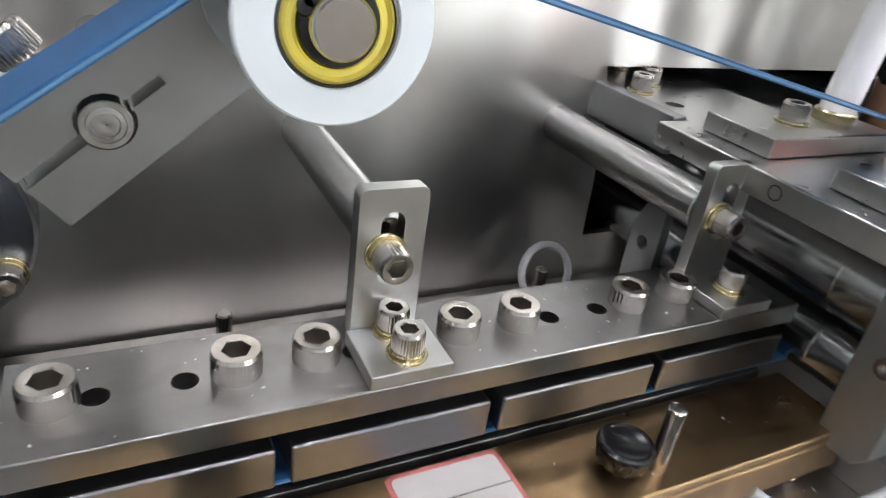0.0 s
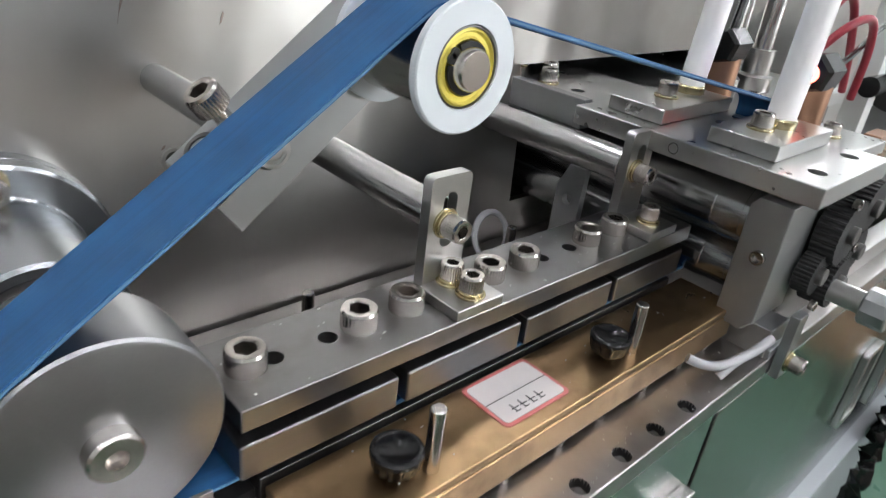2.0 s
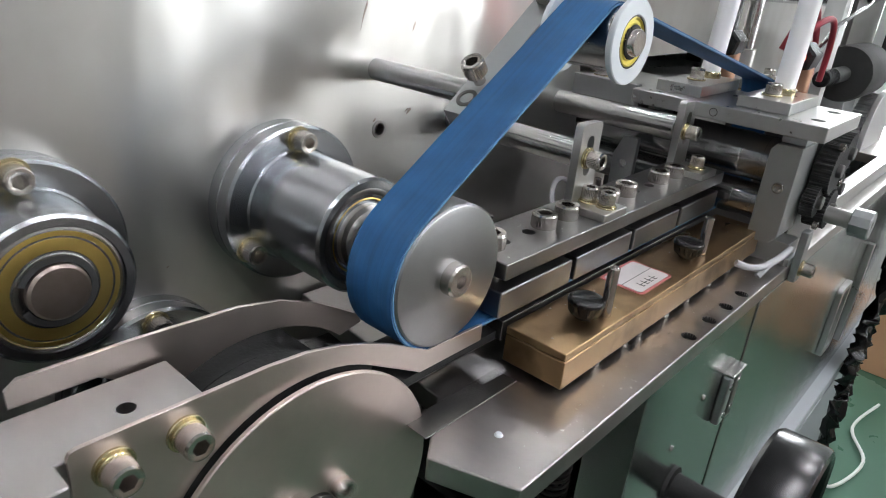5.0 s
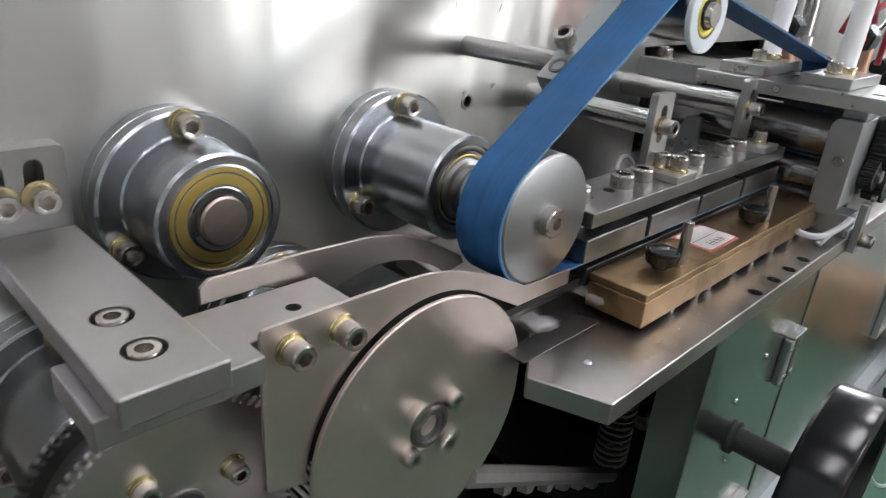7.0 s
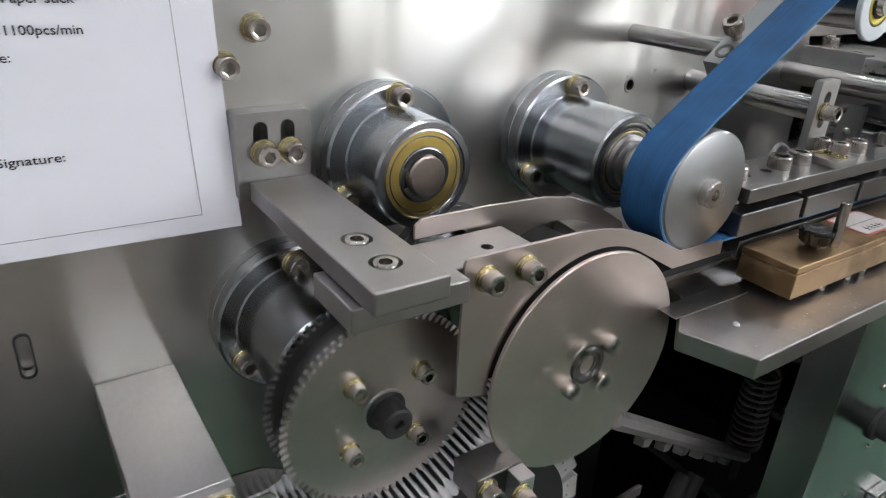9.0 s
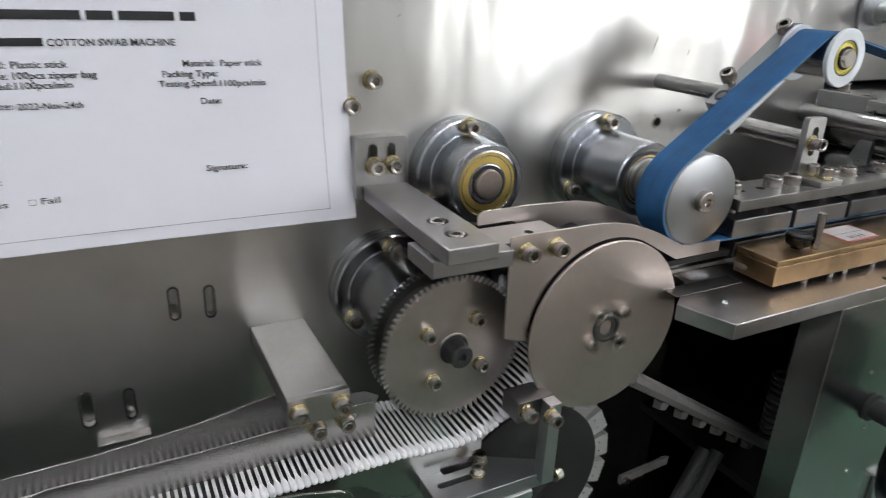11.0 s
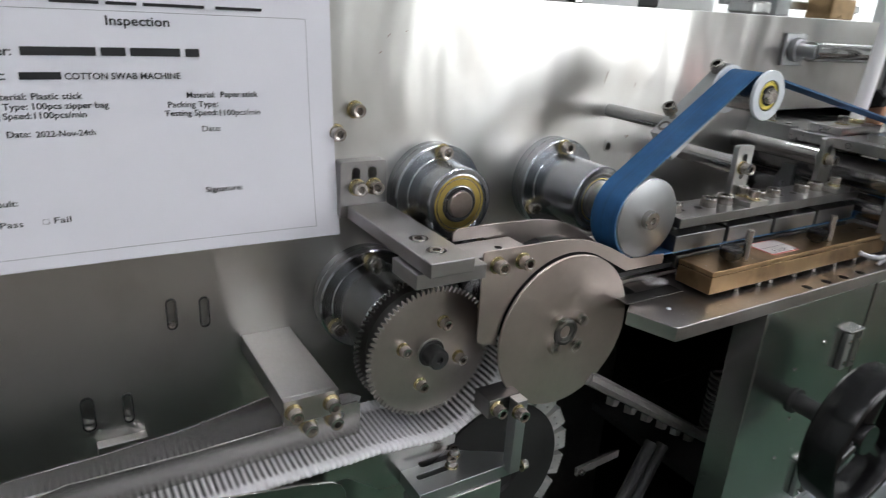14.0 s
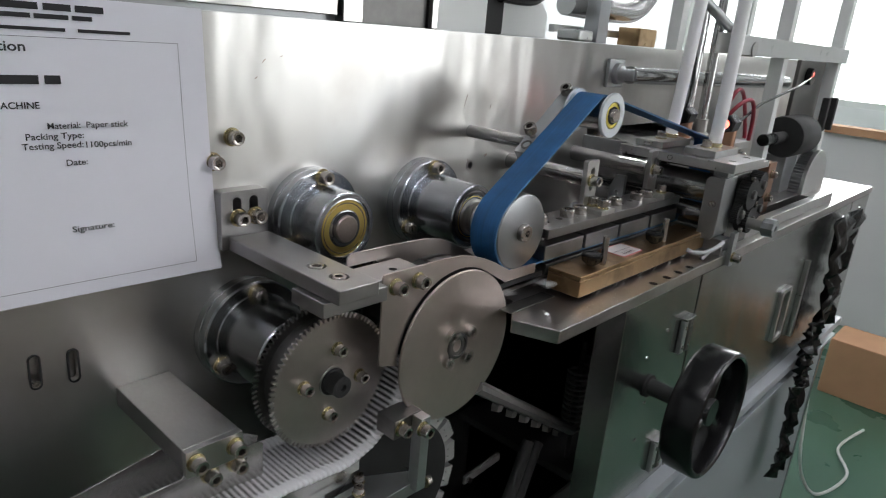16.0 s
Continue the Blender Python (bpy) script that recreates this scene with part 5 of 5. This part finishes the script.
for x, y in ((.74, .215), (1.10, .215), (.74, .42), (1.10, .42)):
    part("post", box(x - .012, x + .012, y - .012, y + .012, .957, 2.0), PLATEW, frame_g, "pale upright profile", .001)
part("beam", box(.46, 1.14, .200, .2025 + .02, 1.212, 1.242), ALU, frame_g, "pale cross beam", .001)
part("back_plate", box(.94, 1.13, .235, .243, 1.03, 1.212), DARKST, frame_g, "dark mounting plate", .001)
part("photo_eye", lathe((1.00, .235, 1.180), (0, -1, 0), [(0, 0), (0, .018), (.012, .017), (.012, 0)], 24), BLACK, frame_g, "black photo eye")
part("photo_light", lathe((1.00, .2229, 1.185), (0, -1, 0), [(0, .004), (.001, 0)], 12), LED, frame_g, "small red light")
for x in (1.02, 1.08):
    part("latch", box(x, x + .014, .186, .20, 1.07, 1.14), DULLBLK, frame_g, "black door latch", .002)

# ---------------------------------------------------------------- above the panel
upper = thing("upper_housing", (-.3, .4, 1.21), "brushed steel housing behind the panel's top edge", "machine housing")
part("left_door", box(-.625, -.150, .362, .368, 1.217, 1.95), PANEL, upper, "brushed steel door", .001)
part("post", box(-.146, -.120, .358, .372, 1.2115, 1.95), CHROME, upper, "bright corner post", .001)
part("dark_pane", box(-.118, -.020, .366, .372, 1.2115, 1.95), DARKST, upper, "dark smoked door pane")
part("post", box(-.018, -.008, .358, .372, 1.2115, 1.95), CHROME, upper, "bright corner post", .001)
part("sheet", box(-.004, .082, .362, .368, 1.2115, 1.95), PLATEW, upper, "pale sheet")
part("body", box(-.625, .08, .373, .74, 1.2115, 1.95), ZINC, upper)
pst = thing("black_post", (.105, .4, 1.21), "thick black rubber coated post and hose", "post")
part("post", box(.086, .122, .366, .40, 1.2115, 1.95), DULLBLK, pst, "black post", .003)
part("arm", hose([(.105, .36, 1.262), (.16, .355, 1.262), (.19, .36, 1.275), (.21, .37, 1.30)], .012, 12), BLACK, pst, "black hose end")
shield = thing("curved_shield", (.16, .4, 1.21), "pale curved sheet above the panel", "sheet")
part("sheet", sheet([(.124, 1.2115), (.245, 1.2115), (.245, 1.245), (.225, 1.262), (.20, 1.28), (.19, 1.9), (.124, 1.9)], [], .385, .39), PLATEW, shield, "", .001)
pipes = thing("steel_pipework", (.4, .4, 1.25), "bent polished steel pipes above the panel", "pipes")
part("pipe", hose([(.31, .40, 1.264), (.44, .40, 1.262), (.52, .40, 1.268), (.57, .40, 1.30), (.60, .40, 1.36), (.61, .40, 1.6)], .017, 16), CHROME, pipes)
part("pipe", hose([(.31, .44, 1.30), (.46, .44, 1.30), (.54, .44, 1.33), (.56, .44, 1.42), (.56, .44, 1.6)], .014, 16), CHROME, pipes)
part("upright", box(.345, .375, .36, .385, 1.2115, 1.6), ZINC, pipes, "grey upright", .001)
part("cross_piece", box(.27, .60, .388, .398, 1.222, 1.233), ALU, pipes, "flat cross piece", .001)
part("block", box(.46, .52, .35, .39, 1.2115, 1.240), BRASS, pipes, "brass block", .002)
part("block", box(.28, .32, .35, .39, 1.2115, 1.228), ALU, pipes, "bright block", .004)
clampj = thing("hose_clamp", (.52, .2, 1.24), "grey jointed clamp rod above the feed tubes", "clamp")
part("rod", rod((.40, .23, 1.285), (.56, .21, 1.225), .0075, 16), ZINC, clampj)
part("joint", lathe((.56, .21, 1.222), (0, -1, 0), [(-.012, 0), (-.012, .012), (.012, .012), (.012, 0)], 20), STEEL, clampj)
# ---------------------------------------------------------------- handwheel and loose things
WX, WZ, WY = .127, .820, .016
hw = thing("handwheel", (WX, .077, WZ), "black cast handwheel on a shaft", "handwheel")
part("shaft", lathe((WX, .088, WZ), (0, -1, 0), [(0, 0), (0, .0145), (.003, .0145), (.004, .0105), (.068, .0105), (.068, 0)], 32), DULLBLK, hw, "black shaft with a collar")
part("rim", lathe((WX, WY, WZ), (0, -1, 0), [(-.0165, .0690), (-.0180, .0705), (-.0180, .0740), (-.0150, .0762), (.0150, .0768), (.0175, .0755), (.0190, .0725), (.0175, .0695), (.0120, .0680), (-.0100, .0680), (-.0165, .0690)], 72), BLACK, hw, "glossy black rim", 0, 35)
part("hub", lathe((WX, .029, WZ), (0, -1, 0), [(0, 0), (0, .020), (.020, .018), (.022, .016), (.022, 0)], 32), BLACK, hw)
for k in range(3):
    a = radians(80 + 120 * k)
    part("spoke", rod((WX + .012 * math.cos(a), .018, WZ + .012 * math.sin(a)), (WX + .070 * math.cos(a), WY, WZ + .070 * math.sin(a)), .0085, 14), BLACK, hw)


def crumple(name, x, y, z, w, h, seed, label):
    t = thing(name, (x, y, z), label, "plastic bag")
    rn = random.Random(seed)
    bm = bmesh.new()
    n, k = 9, 14
    g = [[bm.verts.new((x + w * (i / n - .5) * (.78 + .22 * math.sin(5 * j / k + seed)) + rn.uniform(-.005, .005), y + rn.uniform(-.012, .012), z + h * j / k + rn.uniform(-.004, .004))) for i in range(n + 1)] for j in range(k + 1)]
    for j in range(k):
        for i in range(n):
            bm.faces.new((g[j][i], g[j][i + 1], g[j + 1][i + 1], g[j + 1][i]))
    ob = part("bag", bm, BLACK, t, "", 0, 75)
    m = ob.modifiers.new("thickness", "SOLIDIFY")
    m.thickness = .002


crumple("black_bag", .880, .062, .690, .20, .25, 3, "crumpled black plastic bag hanging at the cabinet")
crumple("black_bag", .80, .058, .60, .10, .13, 11, "crumpled black plastic bag hanging at the cabinet")
crumple("black_bag", .80, .055, .40, .10, .20, 8, "crumpled black plastic bag hanging at the cabinet")
carton = thing("cardboard_box", (2.26, -.1, 0), "brown cardboard carton standing on the green floor", "cardboard box")
part("box", box(2.162, 2.36, -.45, .256, 0, .222), CARD, carton, "", .004)
part("tape", box(2.166, 2.356, -.14, -.09, .2225, .224), LABELW, carton, "packing tape")
cable = thing("white_cable", (1.6, .1, 0), "white cable lying on the green floor", "cable")
part("cable", hose([(1.25, .12, .40), (1.30, .10, .15), (1.42, .06, .012), (1.6, .02, .012), (1.75, .08, .012), (1.95, .05, .012)], .0045, 8), PLATEW, cable)
structure("wall_low", box(3.0, 3.08, -1.0, 3.4, 0, .90), WALLB, "low pale grey partition wall across the room", "wall")
structure("trim", box(2.98, 3.10, -1.0, 3.4, .9005, .935), CARD, "brown wooden cap on the partition", "trim")
# added low partition behind the camera, unseen: gives the lower steel brown reflections
structure("wall_reflected", box(-3.5, 7.3, -1.12, -1.05, 0, .96), shader("reflected_brown_paint", (.36, .305, .265), .6, 0, .08, 6), "added brown grey partition, unseen, for the steel to reflect", "wall")

# ---------------------------------------------------------------- cotton swabs and all motion
PITCH_S = 78 * 84.2 / 360.0            # swabs each second
STEP = .0049                            # metres between swabs on the gear and the track
SPEED = PITCH_S * STEP
GAP = .060                              # metres between swabs under the belt
FAST = PITCH_S * GAP
Y0, Y1 = .163, .238
A_IN, A_NIP, A_G0 = 90.0, 187.0, 4.0
BELT_Z = .9690
R_D, R_G0, R_G1 = .0665, .0690, .0738
L_BELT = .55
R_IN = BELT_Z - DZ
L_DISC = radians(97) * .04675
L_CURVE = .1186
L_GEAR = radians(94 + A_G0) * .068


def gear_place(s):
    """A swab's place s metres past the nip: round the gear and out along the track."""
    if s < L_GEAR:
        f = s / L_GEAR
        a = radians(A_G0 - (94 + A_G0) * f)
        r = R_G0 + (R_G1 - R_G0) * f
        return (GX + r * math.cos(a), 0, GZ + r * math.sin(a))
    s -= L_GEAR
    x0, z0 = GX + R_G1 * math.cos(radians(-94)), GZ + R_G1 * math.sin(radians(-94))
    return (x0 - s, 0, z0 + (SZ - z0) * min(1, s / .05))


def swab_place(d):
    """d seconds from the nip: up out of the feed, singly and fast under the belt, round the disc's carrier, then packed on the gear."""
    if d >= 0:
        return gear_place(d * SPEED)
    back = -d * FAST
    if back < L_CURVE:
        f = 1 - back / L_CURVE
        a, r = radians(A_IN + (A_NIP - A_IN) * f), R_IN + (R_D - R_IN) * f
        return (DX + r * math.cos(a), 0, DZ + r * math.sin(a))
    back -= L_CURVE
    if back < L_BELT:
        return (DX + back, -.022 * min(1, max(0, (back - .066) / .018)), BELT_Z)
    s = (back - L_BELT) / FAST * SPEED
    x = DX + L_BELT
    return (x + .012, 0, BELT_Z - s) if s < .60 else (x + .012 - (s - .60), 0, BELT_Z - .60)


swab = tagged(new("cotton_swab", finish(bpy.data.meshes.new("stick"), rod((0, -.0335, 0), (0, .0335, 0), .00125, 8, .0001), 60)),
              "white cotton swab with two cotton tips on a stick", "cotton swab", "row of cotton swabs")
swab.data.materials.append(STICK)
prof = [(0, 0), (.0004, .0011), (.0016, .0023), (.0040, .0029), (.0085, .0028), (.0120, .0019), (.0145, .0013)]
tipm = finish(bpy.data.meshes.new("cotton_tip"), lathe((0, 0, 0), (0, 1, 0), prof, 10), 80)
tipm.materials.append(COTTON)
for sgn in (1, -1):
    tip = new("cotton_tip", tipm)
    tip.parent = swab
    tip.matrix_basis = Matrix.Translation((0, -.0375 * sgn, 0)) @ Matrix.Rotation(0 if sgn > 0 else math.pi, 4, "Z")
    tagged(tip, "fluffy white cotton tip")
COUNT = 300
LEAD = .02 - L_DISC
swabs = [swab] + [copy_thing(swab, pose(0, 0, 0)) for i in range(COUNT - 1)]
rnd = random.Random(5)
JIT = [(rnd.uniform(-.0005, .0005), rnd.uniform(-.5, .5), rnd.uniform(0, 360)) for i in range(COUNT)]


def swab_rows(i):
    away = (LEAD - i * STEP) / SPEED
    rush = (L_CURVE + L_BELT) / FAST
    times = {0.0, 16.0}
    t = -1.0 - (away % .4)
    while t < 16:
        d = away + t
        if t > 0:
            times.add(round(t, 4))
        t += .05 if -rush - .10 < d < .10 else .2 if d < 2.2 and d > -rush - .6 else .4
    for d in (-rush - .002, -rush + .002, -(L_CURVE + .084) / FAST, -(L_CURVE + .066) / FAST, -L_CURVE / FAST, 0.0):
        if 0 < d - away < 16:
            times.add(round(d - away, 4))
    rows = []
    for t in sorted({round(t * 30) / 30 for t in times}):
        x, y, z = swab_place(away + t)
        jy, jr, ja = JIT[i]
        rows.append((t, pose(x, (Y0 + Y1) / 2 + jy + y, z, 0, 0, jr * .6)))
    return rows


def motions():
    for i, ob in enumerate(swabs):
        walk(ob, swab_rows(i))
    # the gear turns clockwise, one tooth for each swab
    walk(gear, [(k * .5, pose(GX, .19, GZ, 0, -(16.85 - 84.2 * (k * .5 - 12.5)), 0)) for k in range(33)])
    # the disc spins fast the other way
    walk(disc, [(k / 30, pose(DX, .155, DZ, 0, -45.0 * k, 0)) for k in range(481)])
    walk(pulley, [(k * .2, pose(PX, .175, PZ, 0, 48.0 * k, 0)) for k in range(81)])


motions()
